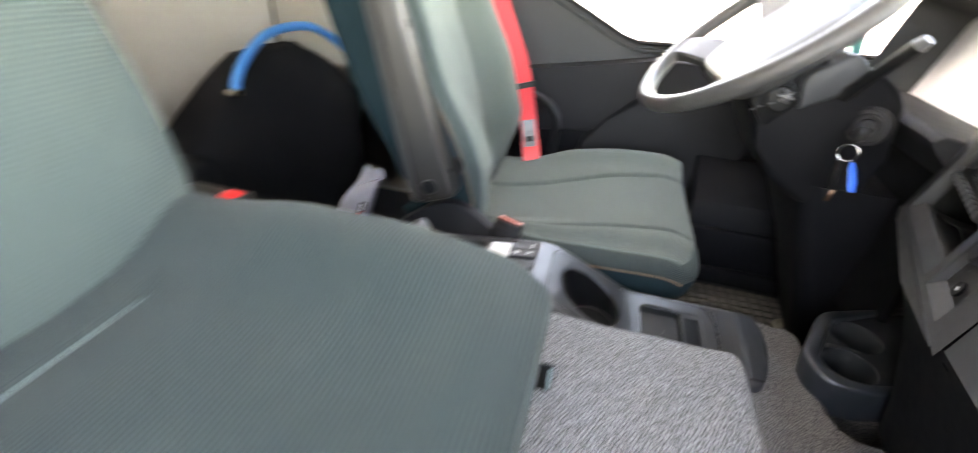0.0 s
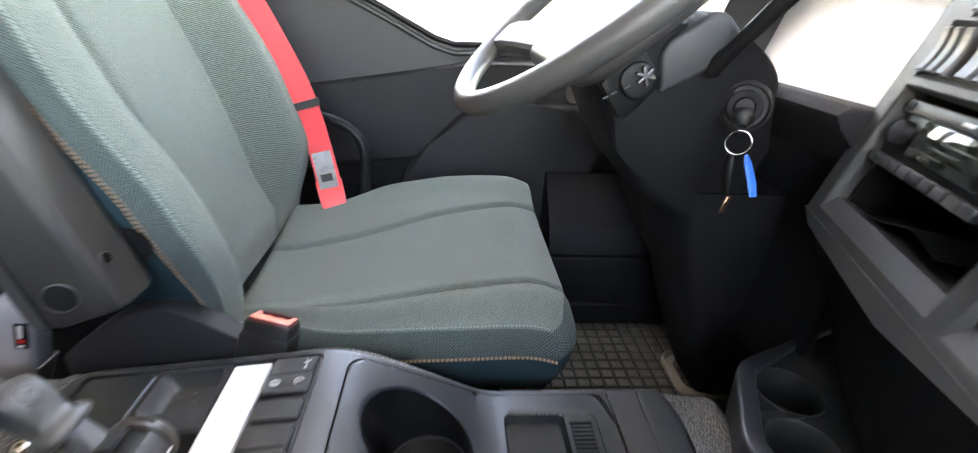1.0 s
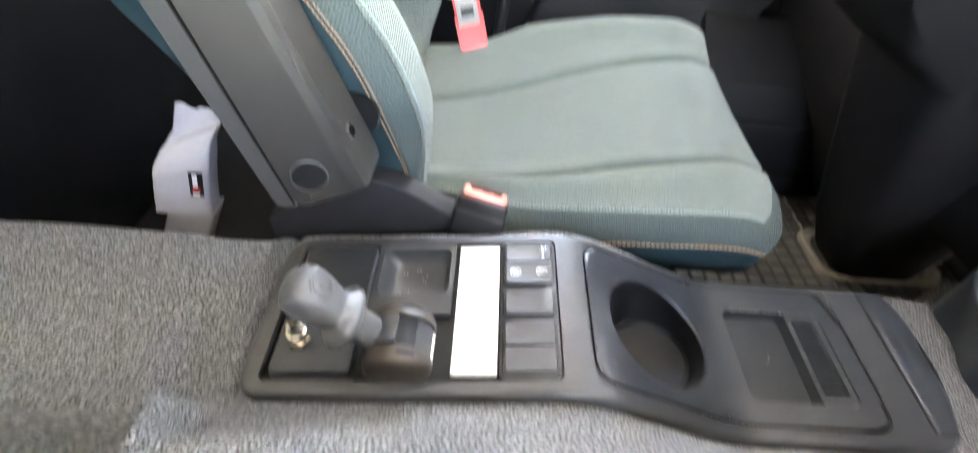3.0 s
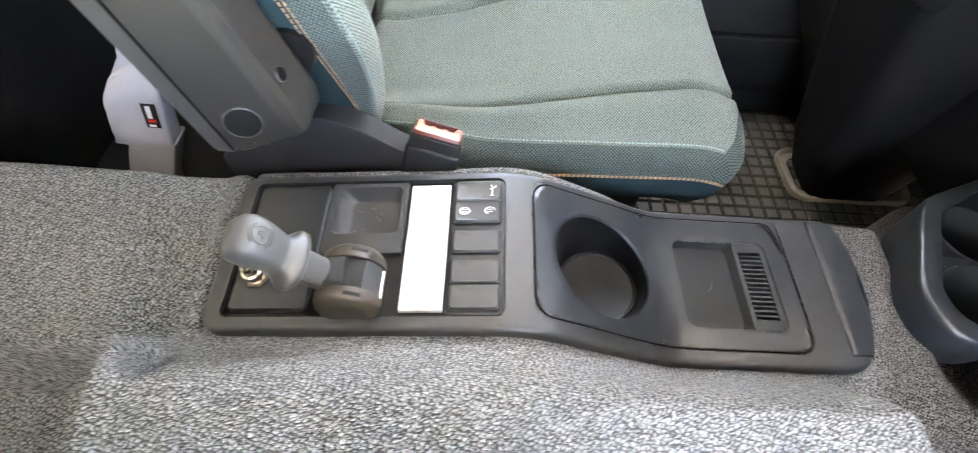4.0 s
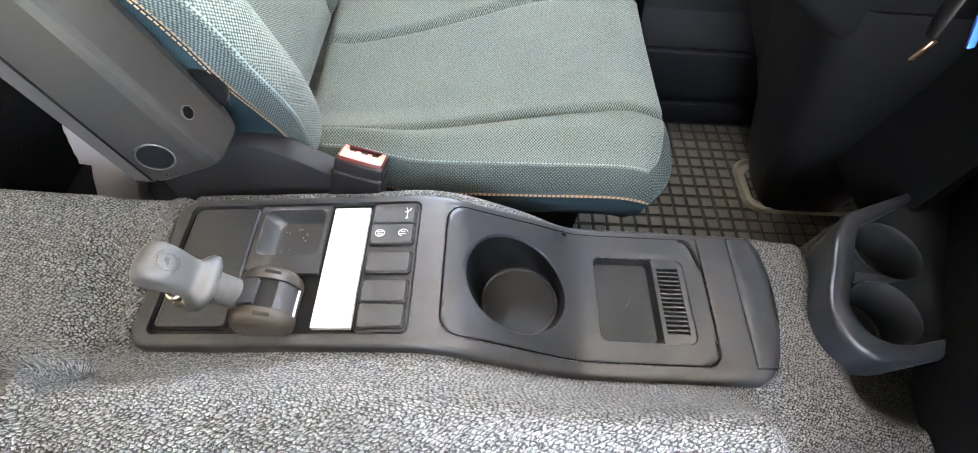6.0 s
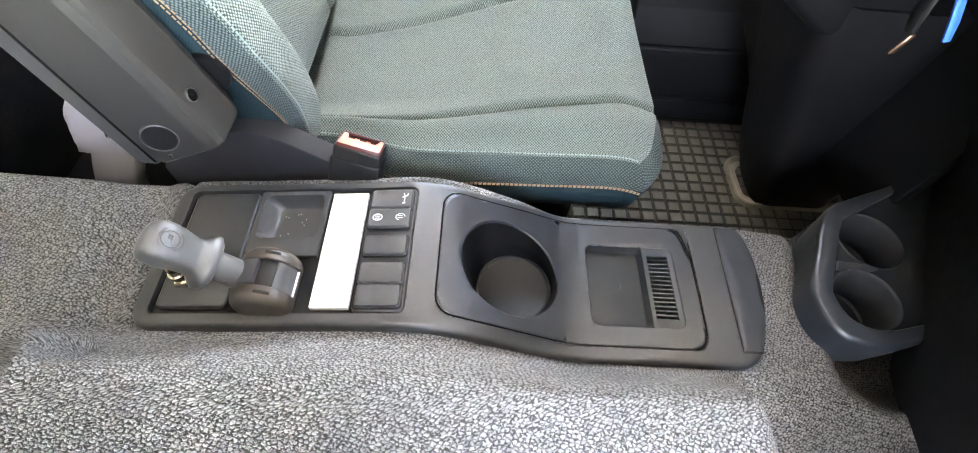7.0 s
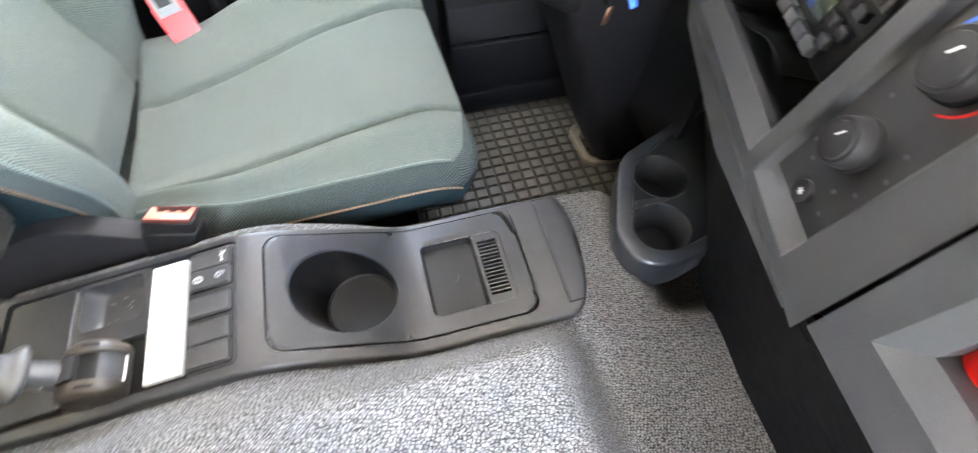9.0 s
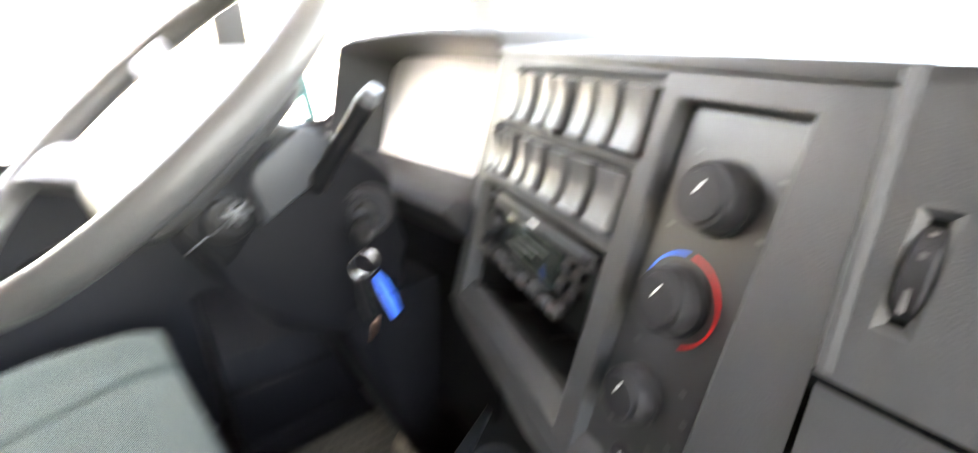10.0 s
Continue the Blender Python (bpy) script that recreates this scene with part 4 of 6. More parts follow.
    # insert with cup holder and tray
    bm = bmesh.new()
    H = 0.0012

    def sheet(loops):
        vs = [[bm.verts.new((x, y, ztop(x, y) + H + h)) for x, y in pts] for pts, h in loops]
        for a, b in zip(vs, vs[1:]):
            for i in range(len(a)):
                j = (i + 1) % len(a)
                bm.faces.new((a[i], a[j], b[j], b[i]))

    x0, y0, x1, y1 = 0.1190, -0.0010, 0.4140, 0.1318
    cup = [(0.194 + 0.0545 * math.cos(a), 0.067 + 0.0530 * math.sin(a)) for a in [2 * math.pi * i / 96 for i in range(96)]]
    k = 0.09
    def spread(outer, inner, steps):
        return [([(ax + (bx - ax) * i / steps, ay + (by - ay) * i / steps) for (ax, ay), (bx, by) in zip(outer, inner)], 0) for i in range(steps)]

    collar = [(0.194 + (x - 0.194) * 1.08, 0.067 + (y - 0.067) * 1.08) for x, y in cup]
    sheet(spread(rounded(shot(cup, (0.194, 0.067), (x0, y0, 0.2555, y1)), (x0, y0, x1, y1), 0.016), collar, 8) + [([(0.194 + (x - 0.194) * 1.08, 0.067 + (y - 0.067) * 1.08) for x, y in cup], 0), ([(0.194 + (x - 0.194) * 1.03, 0.067 + (y - 0.067) * 1.03) for x, y in cup], -0.0003), (cup, -0.003)])
    for i in range(8):
        a, b = 0.2555 + 0.0245 * i / 8, 0.2555 + 0.0245 * (i + 1) / 8
        vs = [bm.verts.new((x, y, ztop(x, y) + H)) for x, y in ((a, y0), (b, y0), (b, y1), (a, y1))]
        bm.faces.new(vs)
    rec = dense(rrect(0.286, 0.020, 0.394, 0.124, 0.010, 6), 0.01)
    sheet(spread(rounded(shot(rec, (0.34, 0.072), (0.28, y0, x1, y1)), (x0, y0, x1, y1), 0.016), rec, 5) + [(rec, 0), ([(0.34 + (x - 0.34) * 0.985, 0.072 + (y - 0.072) * 0.985) for x, y in rec], -0.0015)])
    def ring(d, k=10):
        loop = rrect(x0 - d, y0 - d, x1 + d, y1 + d, 0.016 + d, 8)
        return [(ax + (bx - ax) * i / k, ay + (by - ay) * i / k) for (ax, ay), (bx, by) in zip(loop, loop[1:] + loop[:1]) for i in range(k)]

    sheet([(ring(0), 0), (ring(0.0005), -0.0003), (ring(0.0007), -0.0020)])
    # flat black ring over the deck's edge paints the gap's shade
    gap = [[(x, widened(x, y), ztop(x, y) + 0.0005) for x, y in ring(d)] for d in (0.0004, 0.0024)]
    part("insert_gap_shade", rings(gap, False, False), RECESS_SHADE, c, "black ring painted as the shaded insert gap")
    bmesh.ops.remove_doubles(bm, verts=bm.verts, dist=0.0002)
    for v in bm.verts:
        v.co.y = widened(v.co.x, v.co.y)
    part("insert", bm, CONSOLE, c, "charcoal insert with rounded edges", smooth=35)
    # the cup itself
    top = [(x, y, ztop(x, y) + H - 0.003) for x, y in cup]
    low = [(0.202 + (x - 0.194) * 0.83, 0.073 + (y - 0.067) * 0.83, -0.088) for x, y in cup]
    low2 = [(0.202 + (x - 0.194) * 0.78, 0.073 + (y - 0.067) * 0.78, -0.0915) for x, y in cup]
    low3 = [(0.202 + (x - 0.194) * 0.74, 0.073 + (y - 0.067) * 0.74, -0.0925) for x, y in cup]
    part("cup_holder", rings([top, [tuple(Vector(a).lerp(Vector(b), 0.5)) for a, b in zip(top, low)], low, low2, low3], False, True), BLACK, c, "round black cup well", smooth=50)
    part("cup_ring", tube([(0.202 + (x - 0.194) * 0.80, 0.073 + (y - 0.067) * 0.80, -0.0895) for x, y in cup[::2]], 0.0013, 6, True), CONSOLE, c, "raised ring round the well's floor", smooth=60)
    # phone tray and grille inside the recess
    zt = -0.065 + H - 0.0015
    bm = rings([[(x, y, zt - 0.001) for x, y in rrect(0.2865, 0.0205, 0.357, 0.1235, 0.008, 6)], [(x, y, zt - 0.011) for x, y in rrect(0.290, 0.024, 0.3535, 0.120, 0.007, 6)]], False, True)
    part("phone_tray", bm, CONSOLE_DEEP, c, "shallow black phone tray with scratches")
    part("grille_plate", join(box(0.357, 0.0205, zt - 0.012, 0.3615, 0.1235, zt), box(0.3875, 0.0205, zt - 0.006, 0.3935, 0.1235, zt), box(0.3615, 0.0205, zt - 0.006, 0.3875, 0.031, zt), box(0.3615, 0.113, zt - 0.006, 0.3875, 0.1235, zt)), CONSOLE, c)
    part("grille_backing", box(0.3585, 0.028, zt - 0.034, 0.3875, 0.113, zt - 0.028), BLACK, c)
    for i in range(16):
        y = 0.0310 + 0.0820 * i / 15
        part("grille_slat", box(0.361, y - 0.0009, zt - 0.008, 0.388, y + 0.0009, zt - 0.0005), CONSOLE, c)
    scratch = [(0.322, 0.066), (0.326, 0.069), (0.3285, 0.0735), (0.329, 0.078)]
    part("scratch", tube([(x, y, zt - 0.0109) for x, y in scratch], 0.0004, 5), SWITCH, c, "pale curved scratch")
    # the latch strip at the front end, with a thumb scoop
    def latch_sheet(grow, top, dip):
        rows = []
        for i in range(33):
            u = -grow * 0.012 + (1 + grow * 0.024) * i / 32
            y = -0.0015 + 0.1575 * u
            xa = 0.4525 + 0.0040 * u - grow * 0.0011
            xb = 0.4725 + 0.0705 * u - 0.0585 * u * u + grow * 0.0011
            row = []
            for j in range(13):
                v = j / 12
                x = xa + (xb - xa) * v
                scoop = dip * ease(0.30, 0.62, v) * ease(0.036, 0.0, abs(y - 0.074) - 0.006)
                edge = 0.0012 * max(0, abs(v - 0.5) * 2 - 0.8) / 0.2 if dip else 0
                row.append((x, y, ztop(x, y) + top - scoop - edge))
            rows.append([(row[0][0], y, row[0][2] - 0.004)] + row + [(row[-1][0], y, row[-1][2] - 0.004)])
        return rings(rows, False, False, False)

    # black sheet on the body, a little wider, paints the gap's shade
    part("latch_gap_shade", latch_sheet(1.0, 0.0006, 0.0), BLACK, c, "black sheet painted as the shaded latch gap")
    part("latch", latch_sheet(0.0, 0.0026, 0.0017), CONSOLE, c, "charcoal latch strip with a thumb scoop", smooth=50)
    return c


build_console()


def build_brake():
    b = thing("parking_brake_lever", (-0.03, 0.0195, 0.0), "grey parking brake lever on a dark pivot drum", "brake lever")
    cx, cy, cz = -0.0425, 0.0205, 0.0025
    m = Matrix.Translation((cx, cy, cz)) @ Matrix.Rotation(radians(90), 4, "X")
    ends = [(0.0005, -0.0285), (0.019, -0.0285), (0.0230, -0.0273), (0.0258, -0.0247), (0.0274, -0.0215), (0.0280, -0.0185), (0.0280, -0.0142), (0.0276, -0.0136), (0.0225, -0.0135)]
    drum = part("drum", lathe(ends + [(r, -h) for r, h in ends[::-1]], 72, m), HUB, b, "bronze-black pivot drum", smooth=28)

    def arc(a0, a1, r0, r1, y0, y1, steps=14):
        """A curved block of the drum between two angles."""
        loops = []
        for k in range(steps + 1):
            t = radians(a0 + (a1 - a0) * k / steps)
            loops.append([(cx + r * math.cos(t), cy + y, cz + r * math.sin(t)) for r, y in ((r0, y0), (r1, y0), (r1, y1), (r0, y1))])
        return rings(loops)

    for y in (-0.0200, 0.0200):
        part("slot", arc(58, 86, 0.0255, 0.02835, y - 0.0014, y + 0.0014, 8), BLACK, drum, "dark slot")
    part("bridge", arc(-70, 1.5, 0.0215, 0.0278, -0.0137, 0.0137), HUB, drum, "bronze-black shell beside the window")
    # thin white block paints the light caught on the window's edge
    part("window_edge_glint", arc(1.5, 3.5, 0.0215, 0.0274, -0.0130, 0.0130, 2), INK, drum, "window edge coloured white as a lit edge")
    part("dust_band", arc(3, 56, 0.0215, 0.0258, -0.0133, 0.0133), SWITCH, drum, "grey sliding dust band")
    part("dust_band", arc(56, 100, 0.0215, 0.0246, -0.0133, 0.0133), BLACK, drum, "black sliding dust band")
    part("stem_shoe", arc(92, 150, 0.0215, 0.0300, -0.0115, 0.0115), SWITCH, drum, "grey shoe at the stem's foot")
    q = Vector((-0.60, -0.02, 0.80)).normalized()
    sx = Vector((0.80, 0, 0.60))
    sy = q.cross(sx)
    M = Matrix(((sx.x, sy.x, q.x, -0.047), (sx.y, sy.y, q.y, 0.021), (sx.z, sy.z, q.z, -0.002), (0, 0, 0, 1)))

    def shaft(profile, n=32):
        return moved(rings([[(rx * math.copysign(abs(math.cos(t)) ** p, math.cos(t)) + off, ry * math.copysign(abs(math.sin(t)) ** p, math.sin(t)), h) for t in (2 * math.pi * i / n for i in range(n))] for rx, ry, h, p, off in profile]), M)

    part("stem", shaft([(0.0125, 0.0135, 0.026, 1, 0), (0.0125, 0.0135, 0.052, 1, 0), (0.0125, 0.0135, 0.056, 1, 0)]), KNOBGREY, b, smooth=40)
    prof = [(0.0105, 0.012, 0.0510, 0.9, 0), (0.0160, 0.0235, 0.0522, 0.85, 0), (0.0188, 0.0268, 0.0550, 0.8, 0), (0.0190, 0.0270, 0.0590, 0.8, 0), (0.0165, 0.0235, 0.0630, 0.75, 0), (0.0136, 0.0182, 0.0665, 0.7, 0), (0.0128, 0.0168, 0.0710, 0.62, 0), (0.0138, 0.0170, 0.0790, 0.56, 0.0005), (0.0152, 0.0182, 0.0890, 0.54, 0.001), (0.0160, 0.0192, 0.0990, 0.54, 0.001), (0.0157, 0.0192, 0.1070, 0.56, 0.0008), (0.0140, 0.0178, 0.1135, 0.62, 0.0003), (0.0105, 0.0140, 0.1175, 0.7, 0), (0.0060, 0.0080, 0.1192, 0.85, 0), (0.0005, 0.0005, 0.1197, 1, 0)]
    prof = [(0.93 * rx, 0.93 * ry, h if h < 0.0665 else 0.0665 + 0.82 * (h - 0.0665), p, off) for rx, ry, h, p, off in prof]
    grip = part("grip", shaft(prof, 96), KNOBGREY, b, "worn grey plastic grip", smooth=85)
    cen = M @ Vector((0.0160, 0, 0.0945))
    ring_at = lambda r, a: cen + sy * r * math.cos(a) + q * r * math.sin(a)
    part("brake_symbol", join(tube([ring_at(0.0070, 2 * math.pi * i / 28) for i in range(28)], 0.0005, 6, True), tube([ring_at(0.0096, math.pi * (0.2 + 0.6 * i / 12)) for i in range(13)], 0.0005, 6), tube([ring_at(0.0096, math.pi * (1.2 + 0.6 * i / 12)) for i in range(13)], 0.0005, 6), tube([cen + sy * -0.0028 - q * 0.001, cen + sy * 0.003 - q * 0.001, cen + sy * 0.003 + q * 0.002, cen + sy * 0.0 + q * 0.002, cen + sy * 0.0 - q * 0.001], 0.0006, 6)), KNOBGREY, grip, "raised brake symbol")
    for y, h in ((-0.012, 0.047), (-0.0125, 0.039)):
        part("pin", moved(lathe([(0.0012, 0), (0.0012, 0.001), (0.0002, 0.001)], 10), M @ pose(0.004, y, h, 100, 0, 0)), STEEL, b, "small steel pin")
    return b


build_brake()


def build_air_fitting():
    f = thing("air_fitting", (-0.131, 0.029, -0.02), "brass quick-release air fitting on the console", "fitting")
    z0 = ztop(-0.131, 0.029) - 0.002
    m = Matrix.Translation((-0.131, 0.029, z0))
    part("nut", lathe([(0.0005, 0), (0.0105, 0), (0.0105, 0.006), (0.009, 0.008), (0.007, 0.008)], 6, m), BRASS, f, smooth=20)
    part("nipple", lathe([(0.007, 0.008), (0.007, 0.012), (0.0085, 0.013), (0.0085, 0.019), (0.0065, 0.020), (0.0052, 0.024), (0.0062, 0.026), (0.0062, 0.030), (0.0040, 0.0325), (0.0025, 0.0325), (0.0022, 0.026), (0.0002, 0.026)], 24, m), BRASS, f, smooth=30)


build_air_fitting()


# ---- dashboard: centre stack turned to the driver ----
DM = Matrix(((-0.335, 0.212, -0.918, 0.653), (-0.942, -0.0754, 0.326, 0.21), (0.0, 0.974, 0.225, 0.175), (0, 0, 0, 1)))


def dash_box(s0, w0, n0, s1, w1, n1, bevel=0.0, seg=2):
    return box(s0, w0, n0, s1, w1, n1, bevel, seg, DM)


def plate(s_range, w_range, holes, depth, chamfer=0.003):
    """A face with rectangular openings whose edges are chamfered and run back by depth."""
    ss = sorted({*s_range, *[h[0] for h in holes], *[h[2] for h in holes]})
    ws = sorted({*w_range, *[h[1] for h in holes], *[h[3] for h in holes]})
    bm = bmesh.new()
    for a, b in zip(ss, ss[1:]):
        for c, d in zip(ws, ws[1:]):
            ms, mw = (a + b) / 2, (c + d) / 2
            if any(h[0] < ms < h[2] and h[1] < mw < h[3] for h in holes):
                continue
            bm.faces.new([bm.verts.new((x, y, 0)) for x, y in ((a, c), (b, c), (b, d), (a, d))])
    for h in holes:
        loops = []
        sill = h[5] if len(h) > 5 else 0.0
        for inset, n, q in ((0, 0, 0), (chamfer * 0.4, -chamfer * 0.3, 0.05), (chamfer, -chamfer - sill * 0.4, 1), (chamfer, -(h[4] if len(h) > 4 else depth), 1)):
            low = h[1] + inset + sill * q
            loops.append([bm.verts.new((x, y, n)) for x, y in ((h[0] + inset, low), (h[2] - inset, low), (h[2] - inset, h[3] - inset), (h[0] + inset, h[3] - inset))])
        for a, b in zip(loops, loops[1:]):
            for i in range(4):
                j = (i + 1) % 4
                bm.faces.new((a[i], a[j], b[j], b[i]))
    bmesh.ops.remove_doubles(bm, verts=bm.verts, dist=1e-5)
    return bm


def slanted(bm, picks, *knots):
    """Draws one side edge of a plate to a slanting line."""
    for v in bm.verts:
        if picks(v.co.x):
            v.co.x = through_points(v.co.y, *knots)
    return bm


def build_dashboard():
    d = thing("dashboard", (0.8, 0.2, FLOOR), "charcoal grained dashboard with a driver-facing centre stack", "dashboard")
    holes = [(-0.006, -0.006, 0.221, 0.141, 0.022, 0.014), (0.240, -0.009, 0.326, 0.250, 0.014, 0.014), (0.018, 0.205, 0.228, 0.262, 0.008), (-0.004, 0.148, 0.222, 0.203, 0.008)]
    part("stack_face", moved(slanted(plate((-0.030, 0.364), (-0.018, 0.272), holes, 0.02, 0.0045), lambda x: x > 0.35, (-0.018, 0.3775), (0.146, 0.3645), (0.272, 0.3490)), DM), DASH, d, smooth=30)
    # returns of the stack: driver side, underside and top
    part("stack_side", dash_box(-0.034, -0.018, -0.30, -0.0295, 0.272, -0.0005, 0.002), COVER, d, "dark stack side")
    part("stack_cap", moved(prism([(-0.034, 0.270), (0.364, 0.262), (0.364, 0.272), (-0.034, 0.280)], "z", -0.32, 0.004, 0.003), DM), DASH, d)
    part("stack_chin", moved(prism([(-0.033, -0.0175), (0.362, -0.0175), (0.362, -0.0185), (0.19, -0.040), (0.0, -0.03)], "z", -0.03, 0.0015), DM), DASH, d)
    # pocket below the radio, with a bent card in it
    for name, b in (("pocket_floor", (0.008, 0.008, -0.135, 0.216, 0.010, -0.014)), ("pocket_back", (0.008, 0.008, -0.14, 0.216, 0.138, -0.135)), ("pocket_wall", (0.006, 0.008, -0.14, 0.008, 0.138, -0.016)), ("pocket_wall", (0.214, 0.008, -0.14, 0.216, 0.138, -0.016)), ("pocket_roof", (0.008, 0.136, -0.14, 0.216, 0.138, -0.016))):
        part(name, dash_box(*b), BLACK, d, "black pocket lining")
    # climate panel
    part("climate_plate", dash_box(0.241, -0.009, -0.020, 0.327, 0.249, -0.010), CLIMATE, d, "dark climate control plate")
    for s, w, r in ((0.286, 0.200, 0.0200), (0.281, 0.136, 0.0205), (0.277, 0.067, 0.0180)):
        m = DM @ Matrix.Translation((s, w, -0.010))
        k = part("knob", lathe([(r * 1.08, 0), (r * 1.08, 0.003), (r, 0.004), (r * 0.97, 0.011), (r * 0.93, 0.0148), (r * 0.88, 0.016), (r * 0.74, 0.016), (r * 0.72, 0.0168), (r * 0.70, 0.0176), (0.0005, 0.0182)], 40, m), DASH_DARK, d, "round dark rotary knob", smooth=40)
        part("pointer", box(-0.0042, 0.001, 0.0178, 0.0042, 0.0023, 0.0184, 0.0004, 1, m @ pose(-0.0, 0.004, 0, 0, 0, 62)), INK, k, "white pointer mark")
    for a0, a1, mat, label in ((95, 190, BLUE, "blue temperature arc"), (-65, 88, RED, "red temperature arc")):
        loops = []
        for i in range(25):
            a = radians(a0 + (a1 - a0) * i / 24)
            loops.append([DM @ Vector((0.281 + r * math.cos(a), 0.136 + r * math.sin(a), -0.0095)) for r in (0.0271, 0.0288)])
        part("temperature_arc", rings(loops, False, False, False), mat, d, label)
    m = DM @ Matrix.Translation((0.282, 0.020, -0.010))
    b = part("push_button", lathe([(0.0095, 0), (0.0095, 0.002), (0.0088, 0.0032), (0.0075, 0.0028), (0.0005, 0.0026)], 28, m), DASH_DARK, d, "round push button")
    part("snow_mark", join(*[box(-0.003, -0.0003, 0.003, 0.003, 0.0003, 0.0034, 0, 1, m @ pose(0, 0, 0, 0, 0, a)) for a in (0, 60, 120)]), INK, b, "pale printed star")
    marks = [(0.306, 0.088), (0.313, 0.072), (0.309, 0.052), (0.297, 0.040), (0.250, 0.044), (0.262, 0.036), (0.262, 0.098), (0.305, 0.024), (0.262, 0.222), (0.316, 0.217), (0.258, 0.176), (0.316, 0.186)]
    for s, w in marks:
        part("dial_mark", dash_box(s - 0.0016, w - 0.0012, -0.0105, s + 0.0016, w + 0.0012, -0.0096), DASHCAP, d, "small white dial mark")
    # switch bays
    part("switch_bed", join(dash_box(0.02, 0.207, -0.014, 0.226, 0.260, -0.008), dash_box(-0.002, 0.150, -0.014, 0.220, 0.201, -0.008)), BLACK, d)
    rows = [(0.232, 0.044, [0.030, 0.054, 0.088, 0.112, 0.150, 0.178, 0.208]), (0.175, 0.042, [0.006, 0.022, 0.040, 0.072, 0.098, 0.134, 0.168, 0.203])]
    for w, hgt, places in rows:
        for i, s in enumerate(places):
            nxt = places[i + 1] - s if i + 1 < len(places) else s - places[i - 1]
            wd = min(nxt, s - places[i - 1] if i else nxt) * 0.74
            loops = []
            for inset, n in ((0, -0.008), (0, 0.000), (0.0015, 0.0025)):
                hw, hh = wd / 2 - inset, hgt / 2 - inset
                o = [(hw, -hh + 2 * hh * k / 6) for k in range(6)] + [(hw - 2 * hw * k / 3, hh) for k in range(3)] + [(-hw, hh - 2 * hh * k / 6) for k in range(6)] + [(-hw + 2 * hw * k / 3, -hh) for k in range(3)]
                loops.append([DM @ Vector((s + x, w + y, n + (0.004 * (y / hgt * 2) ** 2 if n > -0.005 else 0))) for x, y in o])
            bm = rings(loops, True, False)
            top = loops[-1]
            ladder = [bm.verts.new(p) for p in top]
            for k in range(6):
                if k == 0:
                    bm.faces.new([ladder[q] for q in (0, 1, 14, 15, 16, 17)])
                elif k == 5:
                    bm.faces.new([ladder[q] for q in (5, 6, 7, 8, 9, 10)])
                else:
                    bm.faces.new([ladder[q] for q in (k, k + 1, 14 - k, 15 - k)])
            bmesh.ops.remove_doubles(bm, verts=bm.verts, dist=1e-7)
            part("rocker_switch", bm, DASHCAP, d, "dished rocker switch, cap colour lightened for glare", smooth=35)
    return d


build_dashboard()


def build_radio():
    r = thing("car_radio", DM @ Matrix.Translation((0.1, 0.095, -0.012)), "dark car radio with a grey display and button row", "radio")
    part("body", dash_box(0.002, 0.060, -0.10, 0.204, 0.130, -0.013, 0.002), BLACK, r, "black radio front")
    part("fascia_top", dash_box(0.003, 0.1165, -0.016, 0.203, 0.1295, -0.008, 0.002), DASH, r, "grey upper fascia strip")
    part("display", dash_box(0.046, 0.080, -0.016, 0.158, 0.115, -0.0105, 0.001), DISPLAY, r, "dark green-grey display")
    for i in range(3):
        part("display_line", dash_box(0.060 + 0.012 * i, 0.088 + 0.007 * i, -0.0106, 0.100 + 0.018 * i, 0.0895 + 0.007 * i, -0.0102), DASHCAP, r, "plain pale bar on the display")
    part("volume_knob", lathe([(0.0120, 0), (0.0120, 0.009), (0.0105, 0.011), (0.0005, 0.0115)], 28, DM @ Matrix.Translation((0.024, 0.098, -0.014))), DASH_DARK, r)
    for i in range(9):
        s = 0.006 + 0.0195 * i
        part("preset_button", dash_box(s, 0.0625, -0.014, s + 0.0170, 0.0730, -0.005, 0.0015), DASH, r, "small grey preset button")
    for s, w in ((0.170, 0.108), (0.188, 0.108), (0.170, 0.092), (0.189, 0.092), (0.180, 0.079), (0.012, 0.123), (0.192, 0.123)):
        part("button", dash_box(s - 0.006, w - 0.0045, -0.014, s + 0.006, w + 0.0045, -0.006, 0.0015), DASH_DARK, r, "small dark button")
    part("maker_mark", dash_box(0.096, 0.1215, -0.0085, 0.112, 0.1245, -0.0075), INK, r, "plain pale bar")
    c = thing("folded_card", DM @ Matrix.Translation((0.08, 0.03, -0.08)), "grey curved plastic card lying in the dash pocket", "card")
    pts = smooth_path([(0.03, 0.011, -0.035), (0.06, 0.014, -0.038), (0.095, 0.024, -0.045), (0.13, 0.014, -0.055)], 6)
    part("sheet", rings([[DM @ Vector((p.x, p.y + e, p.z + q)) for q, e in ((0.012, 0.0), (-0.03, 0.006), (-0.03, 0.0075), (0.012, 0.0015))] for p in pts]), DASH_DARK, c)


build_radio()

